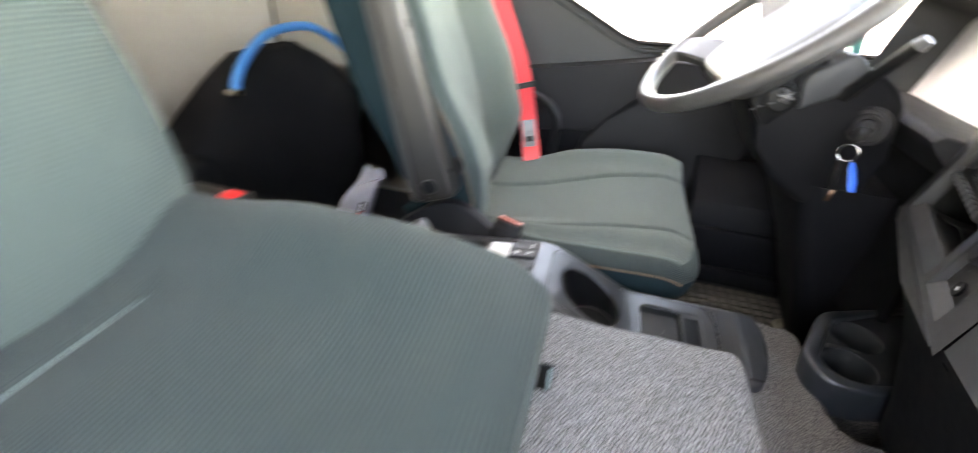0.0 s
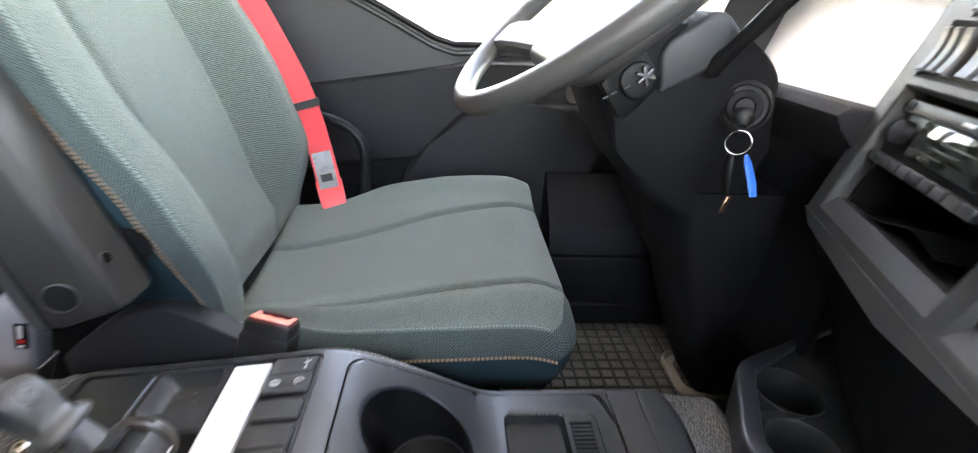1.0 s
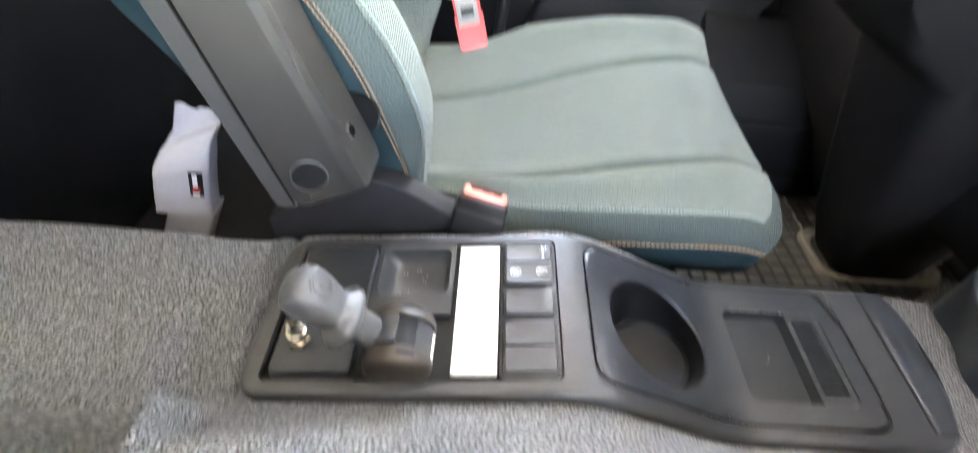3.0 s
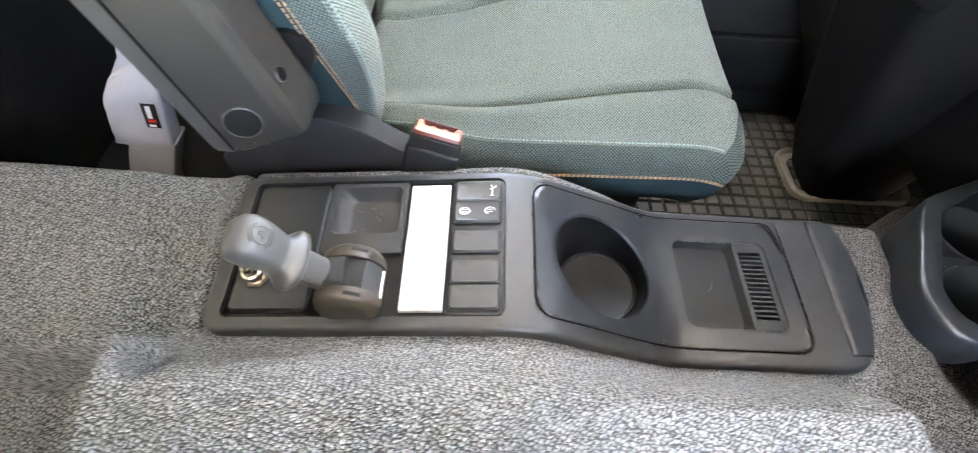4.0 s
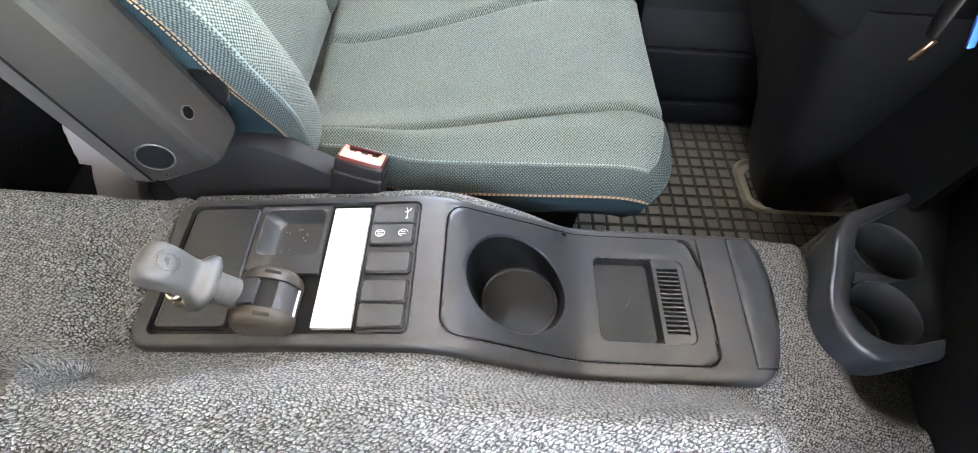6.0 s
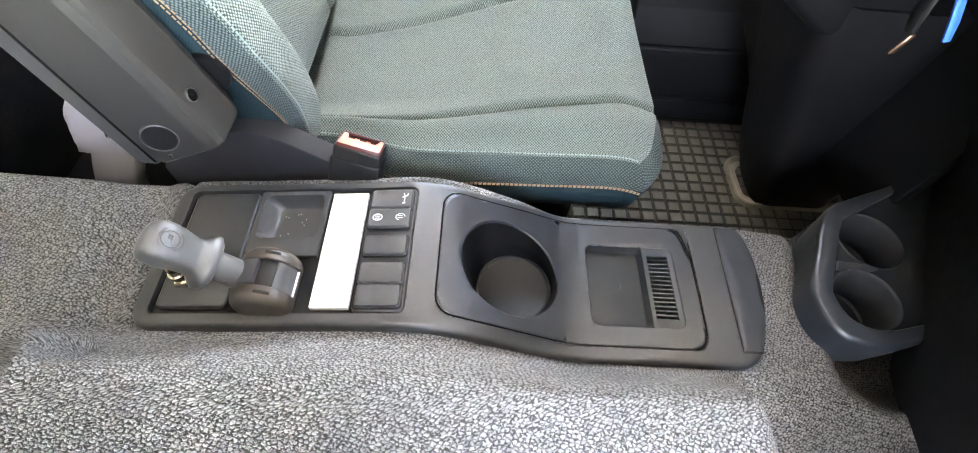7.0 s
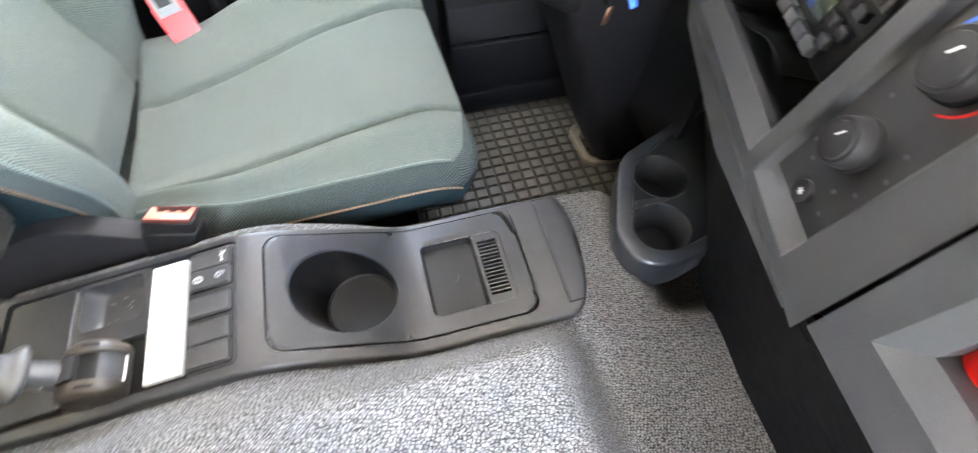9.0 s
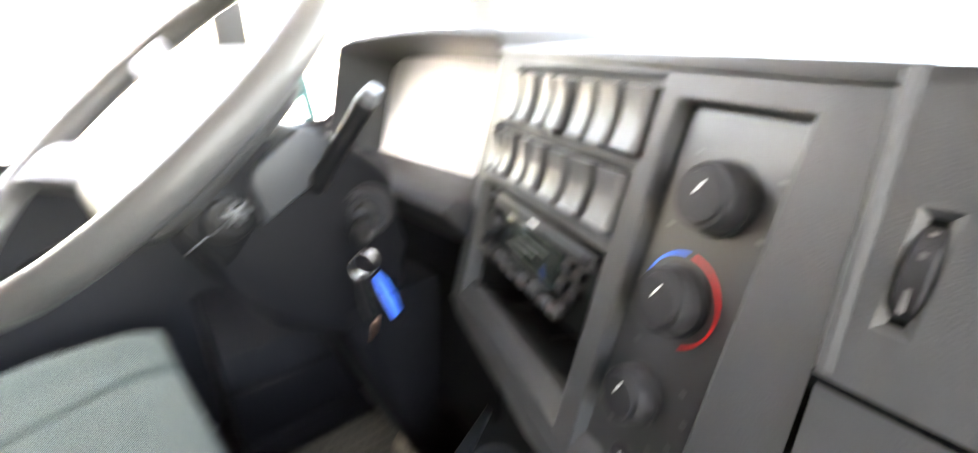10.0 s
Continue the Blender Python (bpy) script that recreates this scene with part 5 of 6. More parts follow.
# ---- dashboard: passenger side ----
PM = Matrix.Translation((0.5285, -0.142, 0.1725)) @ Matrix.Rotation(radians(-8), 4, "Z") @ Matrix(((0.0, 0.21, -0.978, 0), (-1.0, 0.0, 0.0, 0), (0.0, 0.978, 0.21, 0), (0, 0, 0, 1)))


def build_passenger_dash():
    d = thing("passenger_dashboard", (0.7, -0.5, FLOOR), "charcoal grained passenger dashboard with vents and an open pocket", "dashboard")
    part("lower_panel", moved(slanted(plate((-0.0165, 0.95), (-0.004, 0.1455), [(0.030, 0.030, 0.40, 0.122, 0.11)], 0.11, 0.016), lambda x: x < 0, (-0.004, 0.0068), (0.1465, 0.0012)), PM @ Matrix.Translation((0, 0, 0.0015))), DASH, d, smooth=30)
    part("pocket_back", join(box(0.04, 0.045, -0.112, 0.395, 0.13, -0.108, m=PM)), BLACK, d, "dark pocket back")
    part("pocket_divider", box(0.078, 0.052, -0.10, 0.083, 0.112, -0.016, m=PM), DASH, d)
    part("upper_panel", moved(slanted(plate((-0.009, 0.95), (0.150, 0.272), [(0.0112, 0.176, 0.0236, 0.2245, 0.005), (0.050, 0.172, 0.25, 0.252, 0.04)], 0.03, 0.004), lambda x: x < 0, (0.150, 0.0), (0.272, -0.0075)), PM @ Matrix.Translation((0, 0, 0.004))), DASH, d, smooth=30)
    # near-black sheets paint the shade inside the vents
    part("vent_back", join(box(0.006, 0.174, -0.012, 0.030, 0.246, 0.0005, m=PM), box(0.062, 0.172, -0.036, 0.25, 0.252, -0.03, m=PM)), RECESS_SHADE, d)
    part("vent_wheel", moved(lathe([(0.0005, -0.0046), (0.0305, -0.0046), (0.032, -0.0034), (0.032, 0.0034), (0.0305, 0.0046), (0.0005, 0.0046)], 56), PM @ Matrix.Translation((0.0174, 0.200, -0.026)) @ Matrix.Rotation(radians(90), 4, "Y")), DASH_DARK, d, "ribbed thumb wheel")
    for w, h in ((0.2150, 0.0025), (0.2075, 0.0025), (0.1920, 0.013)):
        n = -0.026 + math.sqrt(0.032 ** 2 - (abs(w - 0.200) + h / 2) ** 2)
        part("vent_mark", box(0.0166, w - h / 2, n - 0.002, 0.0182, w + h / 2, n + (0.0030 if h > 0.01 else 0.0008), m=PM), DASHCAP, d, "white printed mark")
    for i in range(6):
        w = 0.182 + 0.0125 * i
        part("vent_slat", box(0.063, w, -0.024, 0.25, w + 0.003, -0.004, m=PM), DASH_DARK, d)
    part("edge_fillet", tube([PM @ Vector((0.003 - 0.0615 * (w - 0.150), w, 0.002)) for w in (0.153, 0.22, 0.271)], 0.004, 8), DASH, d)
    # near-black backing paints the shade seen through the panel gaps
    part("gap_filler", join(box(-0.03, -0.02, -0.05, 0.012, 0.268, -0.012, m=PM), box(-0.02, 0.138, -0.03, 0.95, 0.158, -0.008, m=PM), box(0.0, -0.004, -0.16, 0.95, 0.0, -0.004, m=PM), box(0.0, 0.266, -0.30, 0.95, 0.2715, 0.004, m=PM)), RECESS_SHADE, d)
    # dark underside that falls back to the floor
    tops = [DM @ Vector((0.0, -0.031, -0.004)), DM @ Vector((0.19, -0.041, -0.004)), DM @ Vector((0.235, -0.036, -0.004)), DM @ Vector((0.262, -0.032, -0.004)), DM @ Vector((0.362, -0.0195, -0.004)), PM @ Vector((0.0, -0.006, -0.003)), PM @ Vector((0.95, -0.006, -0.003))]
    lows = [Vector((0.80, 0.24, -0.10)), Vector((0.693, 0.065, -0.10)), Vector((0.643, -0.005, -0.10)), Vector((0.636, -0.040, -0.10)), Vector((0.627, -0.11, -0.10)), Vector((0.6215, -0.15, -0.10)), Vector((0.56, -1.08, -0.10))]
    backs = [Vector((1.0, p.y, 0.0)) for p in lows]
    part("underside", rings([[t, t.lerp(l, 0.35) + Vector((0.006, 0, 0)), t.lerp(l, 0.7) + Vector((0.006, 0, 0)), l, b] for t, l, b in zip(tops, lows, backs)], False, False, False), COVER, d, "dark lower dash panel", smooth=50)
    seat = Matrix.Translation((0.574, -0.2080, 0.2070)) @ Matrix.Rotation(radians(12), 4, "Y")
    cup = thing("red_cup", seat, "small red plastic cup standing in the dash pocket", "cup")
    part("shell", lathe([(0.0005, 0), (0.0155, 0), (0.0178, 0.013), (0.0170, 0.0155), (0.0140, 0.0155), (0.0115, 0.004), (0.0005, 0.004)], 36, seat), RED, cup, smooth=40)


build_passenger_dash()
TOP_OUTLINE = [DM @ Vector((-0.034, 0.279, 0.0)), DM @ Vector((0.364, 0.271, 0.0)), PM @ Vector((-0.004, 0.272, 0.004)), PM @ Vector((0.95, 0.272, 0.004)), Vector((1.30, -1.09, 0.47)), Vector((1.30, 0.88, 0.47)), Vector((1.0, 0.88, 0.46)), Vector((1.0, 0.17, 0.46))]
tagged(part("dash_top", rings([[p - Vector((0, 0, 0.02)) for p in TOP_OUTLINE], [p for p in TOP_OUTLINE]]), DASH), "charcoal dashboard top below the windscreen", "dashboard top", kind="structure")


# ---- instrument cluster behind the wheel ----
def build_cluster():
    c = thing("instrument_cluster", (0.85, 0.45, 0.22), "instrument cluster, face whitened as glare, under an arched hood", "instrument cluster")
    m = Matrix.Translation((0.822, 0.465, 0.338)) @ Matrix.Rotation(radians(14), 4, "Y")
    part("lens", box(-0.004, -0.19, -0.10, 0.004, 0.19, 0.105, 0.002, 2, m), LENS_GLARE, c, "instrument face coloured white as sky glare")
    # a deep arched hood: its mouth stands forward of the lens, the lining narrows towards it
    mouth = [(0.216, 0.26), (0.214, 0.40), (0.224, 0.450), (0.262, 0.459), (0.337, 0.463), (0.43, 0.462), (0.514, 0.458), (0.585, 0.450), (0.622, 0.438), (0.643, 0.405), (0.687, 0.320), (0.713, 0.25)]
    throat = [(0.285, 0.24), (0.288, 0.38), (0.298, 0.420), (0.34, 0.4275), (0.45, 0.4310), (0.55, 0.4315), (0.600, 0.429), (0.628, 0.422), (0.639, 0.408), (0.642, 0.38), (0.645, 0.30), (0.647, 0.24)]
    front = smooth_path([(0.722, y, z) for y, z in mouth], 6)
    back = smooth_path([(0.818 + 0.25 * (z - 0.338), y, z) for y, z in throat], 6)
    hood = []
    for i, (f, b) in enumerate(zip(front, back)):
        way = front[min(i + 1, len(front) - 1)] - front[max(i - 1, 0)]
        out = Vector((0, -way.z, way.y)).normalized()
        hood.append([b, f, f + 0.002 * out - Vector((0.002, 0, 0)), f + 0.007 * out, f + 0.009 * out + Vector((0.006, 0, 0)), f + 0.022 * out + Vector((0.27, 0, 0)), b + 0.004 * out + Vector((0.12, 0, 0))])
    part("hood", rings(hood, True, True), DASH, c, "grained arched cluster hood", smooth=40)
    part("lower_shelf", prism([(0.652, 0.255), (0.640, 0.272), (0.655, 0.283), (0.78, 0.262), (0.90, 0.255), (0.90, 0.20), (0.72, 0.19)], "y", 0.225, 0.88, 0.006), DASH_DARK, c, "dark ledge below the lens")


build_cluster()


# ---- steering column, wheel, key ----
STALK = [(0.543, 0.332, 0.302), (0.552, 0.312, 0.327), (0.566, 0.288, 0.362), (0.580, 0.266, 0.396)]


def build_column():
    c = thing("steering_column", (0.6, 0.42, FLOOR), "dark grey steering column shroud with stalks and ignition lock", "steering column")
    poly = [(0.397, 0.275), (0.43, 0.345), (0.49, 0.352), (0.55, 0.358), (0.612, 0.332), (0.650, 0.295), (0.655, 0.20), (0.655, 0.13), (0.64, 0.10), (0.560, 0.085), (0.478, 0.135), (0.443, 0.19)]
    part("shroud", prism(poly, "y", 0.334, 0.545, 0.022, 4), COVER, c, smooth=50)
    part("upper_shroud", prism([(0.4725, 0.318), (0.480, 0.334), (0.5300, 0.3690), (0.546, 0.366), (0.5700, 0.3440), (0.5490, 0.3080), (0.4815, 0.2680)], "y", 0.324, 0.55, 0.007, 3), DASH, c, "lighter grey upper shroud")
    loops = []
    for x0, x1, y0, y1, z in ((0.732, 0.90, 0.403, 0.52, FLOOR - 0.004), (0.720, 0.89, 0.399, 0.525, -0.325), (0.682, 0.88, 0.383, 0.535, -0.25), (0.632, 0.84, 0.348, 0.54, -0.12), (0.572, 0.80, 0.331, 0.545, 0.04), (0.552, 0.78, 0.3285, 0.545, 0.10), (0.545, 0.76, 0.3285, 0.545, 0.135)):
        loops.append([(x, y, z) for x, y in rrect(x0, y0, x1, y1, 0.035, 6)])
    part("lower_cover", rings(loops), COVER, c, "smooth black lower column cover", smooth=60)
    ring = lambda d, h: [(x, y, FLOOR + h) for x, y in rrect(0.694 + d, 0.399 + d, 0.95 - d, 0.534 - d, max(0.034 - 0.5 * d, 0.012), 6)]
    part("floor_collar", rings([ring(0.0, 0.0), ring(0.001, 0.010), ring(0.004, 0.012), ring(0.007, 0.010), ring(0.010, 0.003), ring(0.022, 0.002)], False, False), PlateDust, c, "dusty collar at the floor", smooth=50)
    # ignition lock
    q = Vector((-0.45, -0.86, 0.10)).normalized()
    m = Matrix.Translation((0.597, 0.326, 0.258)) @ q.to_track_quat("Z", "Y").to_matrix().to_4x4()
    part("ignition_lock", lathe([(0.034, -0.05), (0.034, -0.006), (0.0325, 0.003), (0.029, 0.005), (0.027, 0.001), (0.022, 0.001), (0.0215, 0.006), (0.020, 0.007), (0.014, 0.005), (0.013, 0.002), (0.011, 0.007), (0.0005, 0.007)], 40, m), DASH_DARK, c, "round ignition lock", smooth=40)
    # stalks
    part("wiper_stalk", tube(STALK, [0.0125, 0.0095, 0.0100, 0.0112], 14), BLACK, c, "black wiper stalk", smooth=50)
    part("stalk_tip", tube([STALK[-1], Vector(STALK[-1]) + 0.35 * (Vector(STALK[-1]) - Vector(STALK[-2]))], [0.0112, 0.0085], 12), KNOBGREY, c, "pale stalk tip")
    part("switch_plate", prism([(0.402, 0.279), (0.410, 0.290), (0.443, 0.322), (0.453, 0.321), (0.478, 0.290), (0.478, 0.278), (0.442, 0.237), (0.432, 0.238)], "y", 0.324, 0.350, 0.003, 2), BLACK, c, "black plate round the light switch")
    s = part("switch_pod", lathe([(0.0005, -0.02), (0.029, -0.02), (0.029, 0.002), (0.0265, 0.006), (0.022, 0.0068), (0.0005, 0.0072)], 36, Matrix.Translation((0.448, 0.3235, 0.285)) @ Vector((-0.05, -0.99, 0.05)).to_track_quat("Z", "Y").to_matrix().to_4x4() @ Matrix.Diagonal((0.8, 0.8, 0.5, 1))), BLACK, c, "black round light switch pod", smooth=50)
    for x, z in ((0.411, 0.263), (0.421, 0.269), (0.435, 0.2775)):
        part("symbol", box(-0.0040, -0.0005, -0.0013, 0.0040, 0.0005, 0.0013, 0.0003, 1, Matrix.Translation((x, 0.3236 if x < 0.43 else 0.3195, z)) @ pose(0, 0, 0, 0, -30, 0)), DASHCAP, s, "white printed symbol")
    part("switch_grip", join(*[box(-0.0024, -0.004, -0.0125, 0.0024, 0.004, 0.0125, 0.002, 2, Matrix.Translation((0.454, 0.3165, 0.292)) @ pose(0, 0, 0, 0, a, 0)) for a in (-20, 40, 100)]), KNOBGREY, c, "pale star-shaped switch grip")
    return c


PlateDust = plastic("dusty_rubber", (0.20, 0.18, 0.145, 1), 0.8, 300, 0.4, 0.4)
build_column()


def build_keys():
    k = thing("ignition_key", (0.575, 0.29, 0.26), "key with a ring, black fob and blue tag in the lock", "key")
    part("key_head", tube(smooth_path([(0.588, 0.308, 0.258), (0.568, 0.276, 0.259), (0.554, 0.254, 0.250)], 5), [0.008, 0.0105, 0.011, 0.011, 0.0115, 0.0115, 0.012, 0.012, 0.011, 0.009, 0.006], 12, flat=0.45), BLACK, k, "black plastic key head", smooth=50)
    c = Vector((0.547, 0.240, 0.234))
    u, v = Vector((0.75, -0.45, 0.2)).normalized(), Vector((-0.1, 0.15, 0.98)).normalized()
    part("ring", tube([c + 0.0135 * (math.cos(a) * u + math.sin(a) * v) for a in [2 * math.pi * i / 32 for i in range(32)]], 0.0009, 8, True), STEEL, k, "bright steel key ring", smooth=60)
    part("spare_fob", tube([(0.540, 0.237, 0.221), (0.539, 0.234, 0.208), (0.540, 0.231, 0.190), (0.542, 0.228, 0.176)], [0.006, 0.0085, 0.0085, 0.006], 12, flat=0.5), BLACK, k, "black key fob", smooth=50)
    part("key_blade", box(-0.0035, -0.0011, -0.022, 0.0035, 0.0011, 0.0, 0.0005, 1, Matrix.Translation((0.546, 0.225, 0.174)) @ pose(0, 0, 0, 8, 6, 20)), COPPER, k, "copper-toned key blade")
    part("blue_tag", tube([(0.554, 0.230, 0.223), (0.557, 0.226, 0.213), (0.562, 0.217, 0.194), (0.564, 0.210, 0.180)], [0.004, 0.0085, 0.0095, 0.0075], 12, flat=0.35), BLUE, k, "blue plastic key tag", smooth=50)


build_keys()


def build_wheel():
    w = thing("steering_wheel", (0.419, 0.439, 0.392), "grey leather steering wheel with broad spokes", "steering wheel")
    a, b, r = 0.711, 0.071, 0.24
    u = Vector((math.cos(a) * math.cos(b), math.cos(a) * math.sin(b), math.sin(a)))
    v = Vector((-math.sin(b), math.cos(b), 0))
    n = u.cross(v)
    if n.x > 0:
        n = -n
    C = Vector((0.419, 0.439, 0.392))
    part("rim", tube([C + r * (math.cos(t) * u + math.sin(t) * v) for t in [2 * math.pi * i / 96 for i in range(96)]], 0.0165, 16, True), WHEEL, w, smooth=60)
    hub = C - 0.045 * n
    M = Matrix(((v.x, u.x, n.x, hub.x), (v.y, u.y, n.y, hub.y), (v.z, u.z, n.z, hub.z), (0, 0, 0, 1)))
    loops = [[M @ Vector((x * k, y * k, h)) for x, y in rrect(-0.145, -0.125, 0.145, 0.125, 0.060, 8)] for k, h in ((0.6, -0.03), (0.9, -0.02), (1.0, 0.0), (0.97, 0.014), (0.90, 0.021), (0.6, 0.027), (0.2, 0.029))]
    part("horn_pad", rings(loops), WHEEL, w, "smooth dark horn pad", smooth=60)
    for t, wd in ((-0.62, 0.095), (0.32, 0.08), (math.pi - 0.32, 0.08), (math.pi + 0.62, 0.095)):
        d = math.cos(t) * v + math.sin(t) * u
        e = d.cross(n).normalized()
        loops = []
        for q in range(7):
            f = q / 6
            c = hub + d * (0.06 + f * (r - 0.068)) + n * (0.045 * ease(0.2, 1, f))
            hw = wd / 2 * (1.05 - 0.45 * f)
            loops.append([c + e * x + n * y for x, y in ((-hw, -0.012), (hw, -0.012), (hw, 0.004), (hw * 0.85, 0.010), (-hw * 0.85, 0.010), (-hw, 0.004))])
        part("spoke", rings(loops), WHEEL, w, "dark moulded spoke", smooth=40)


build_wheel()


# ---- double cup holder on the lower dash ----
def build_cup_holder():
    h = thing("cup_holder", (0.64, 0.1, -0.1), "dark plastic double cup holder clipped to the lower dash", "cup holder")
    outer = [(0.83, 0.290), (0.728, 0.240), (0.6455, 0.2065), (0.6156, 0.1940), (0.598, 0.1795), (0.582, 0.155), (0.566, 0.122), (0.545, 0.079), (0.5405, 0.058), (0.543, 0.035), (0.556, 0.0155), (0.580, 0.0050), (0.610, 0.0035), (0.641, 0.010), (0.72, 0.030)]
    inner = [(0.83, 0.272), (0.718, 0.2235), (0.650, 0.1880), (0.6229, 0.1750), (0.614, 0.1640), (0.604, 0.147), (0.589, 0.116), (0.5680, 0.074), (0.5655, 0.058), (0.571, 0.0400), (0.579, 0.0320), (0.591, 0.0260), (0.612, 0.0240), (0.634, 0.0275), (0.72, 0.048)]
    z = -0.043
    sm = lambda pts: [(p.x, p.y, p.z) for p in smooth_path([*pts], 4)]
    blend = lambda k, h: sm([(x + (a - x) * k, y + (b - y) * k, h) for (x, y), (a, b) in zip(outer, inner)])
    lower = [(0.66 + (x - 0.66) * 0.95, 0.11 + (y - 0.11) * 0.95, -0.112) for x, y in outer]
    loops = [sm(lower), sm([(x, y, z - 0.009) for x, y in outer]), blend(0.03, z - 0.004), blend(0.10, z - 0.0012), blend(0.20, z), blend(0.82, z), blend(0.93, z - 0.001), blend(1.0, z - 0.004), blend(1.02, z - 0.030)]
    part("rim", rings(loops, True, False, False), CONSOLE, h, "even flat-topped rim", smooth=40)
    # deck with two round wells and the bridge between them
    bm = bmesh.new()
    edges = []
    wells = ((0.6080, 0.0635, 0.0385), (0.6460, 0.1440, 0.0395))
    deck = [(x, y) for x, y, _ in blend(1.005, 0)]
    for loop in [deck] + [[(cx + r * math.cos(2 * math.pi * i / 48), cy + r * math.sin(2 * math.pi * i / 48)) for i in range(48)] for cx, cy, r in wells]:
        vs = [bm.verts.new((x, y, z - 0.010)) for x, y in loop]
        edges += [bm.edges.new((vs[i], vs[(i + 1) % len(vs)])) for i in range(len(vs))]
    bmesh.ops.triangle_fill(bm, edges=edges, use_beauty=True)
    part("deck", bm, CONSOLE_DEEP, h, smooth=0)
    part("bridge", prism([(0.5855, 0.0985), (0.5920, 0.1125), (0.610, 0.1105), (0.628, 0.1085), (0.640, 0.1030), (0.630, 0.1000), (0.612, 0.1020)], "z", z - 0.012, z - 0.0075, 0.001, 1), SURROUND, h, "narrow bar between the wells")
    for cx, cy, r in wells:
        m = Matrix.Translation((cx, cy, z - 0.010))
        part("cup_well", lathe([(r * 1.03, 0.0), (r * 1.025, 0.0022), (r * 1.005, 0.0026), (r * 0.985, 0.0016), (r * 0.97, -0.003), (r * 0.88, -0.052), (r * 0.82, -0.0535), (r * 0.80, -0.052), (r * 0.775, -0.0535), (0.0005, -0.0545)], 48, m), CONSOLE_DEEP, h, "round cup well", smooth=50)


build_cup_holder()


# ---- seat belt ----
def build_belt():
    b = thing("seat_belt", (-0.03, 0.63, 0.0), "red seat belt webbing with a printed label beside the driver's seat", "seat belt")
    path = smooth_path([(0.0, 0.600, -0.055), (-0.012, 0.608, -0.02), (-0.040, 0.652, 0.075), (-0.068, 0.662, 0.185), (-0.112, 0.664, 0.29), (-0.155, 0.668, 0.375), (-0.25, 0.70, 0.55), (-0.36, 0.80, 0.85)], 8)

    def strip(pts, half, thick, taper=0):
        loops = []
        for i, p in enumerate(pts):
            d = (pts[min(i + 1, len(pts) - 1)] - pts[max(i - 1, 0)]).normalized()
            w = d.cross(Vector((0.25, -0.95, 0.15))).normalized()
            nn = w.cross(d)
            f = 1 - 0.4 * max(0, 1 - i / taper) ** 2 if taper else 1
            loops.append([p + w * a + nn * c for a, c in ((-f * half, -thick), (f * half, -thick), (f * half, thick), (-f * half, thick))])
        return rings(loops)

    part("webbing", strip(path, 0.0225, 0.0009), BELT, b, smooth=50)
    part("sleeve", strip(path[4:13], 0.0245, 0.0035, 6), RED, b, "red plastic sleeve")
    part("clip", strip([Vector(p) + Vector((0, -0.002, 0)) for p in path[22:24]], 0.027, 0.006), BLACK, b, "black belt clip")
    lab = [Vector(p) + Vector((0.0, -0.0045, 0.0)) for p in path[11:17]]
    part("label", strip(lab, 0.018, 0.0008), SILVER, b, "pale printed label")
    part("label_print", strip([Vector(p) + Vector((0, -0.0016, 0)) for p in lab[1:3]], 0.011, 0.0006), BLACK, b, "plain dark bar")
    part("anchor_loop", tube(smooth_path([(0.03, 0.70, -0.04), (0.035, 0.705, 0.06), (0.015, 0.71, 0.10), (-0.02, 0.715, 0.12), (-0.06, 0.72, 0.13)], 6), 0.011, 10), BLACK, b, "black belt guide", smooth=60)
    part("tongue", tube([(-0.012, 0.617, -0.03), (-0.006, 0.610, -0.06)], 0.010, 10, flat=0.4), BLACK, b)


build_belt()


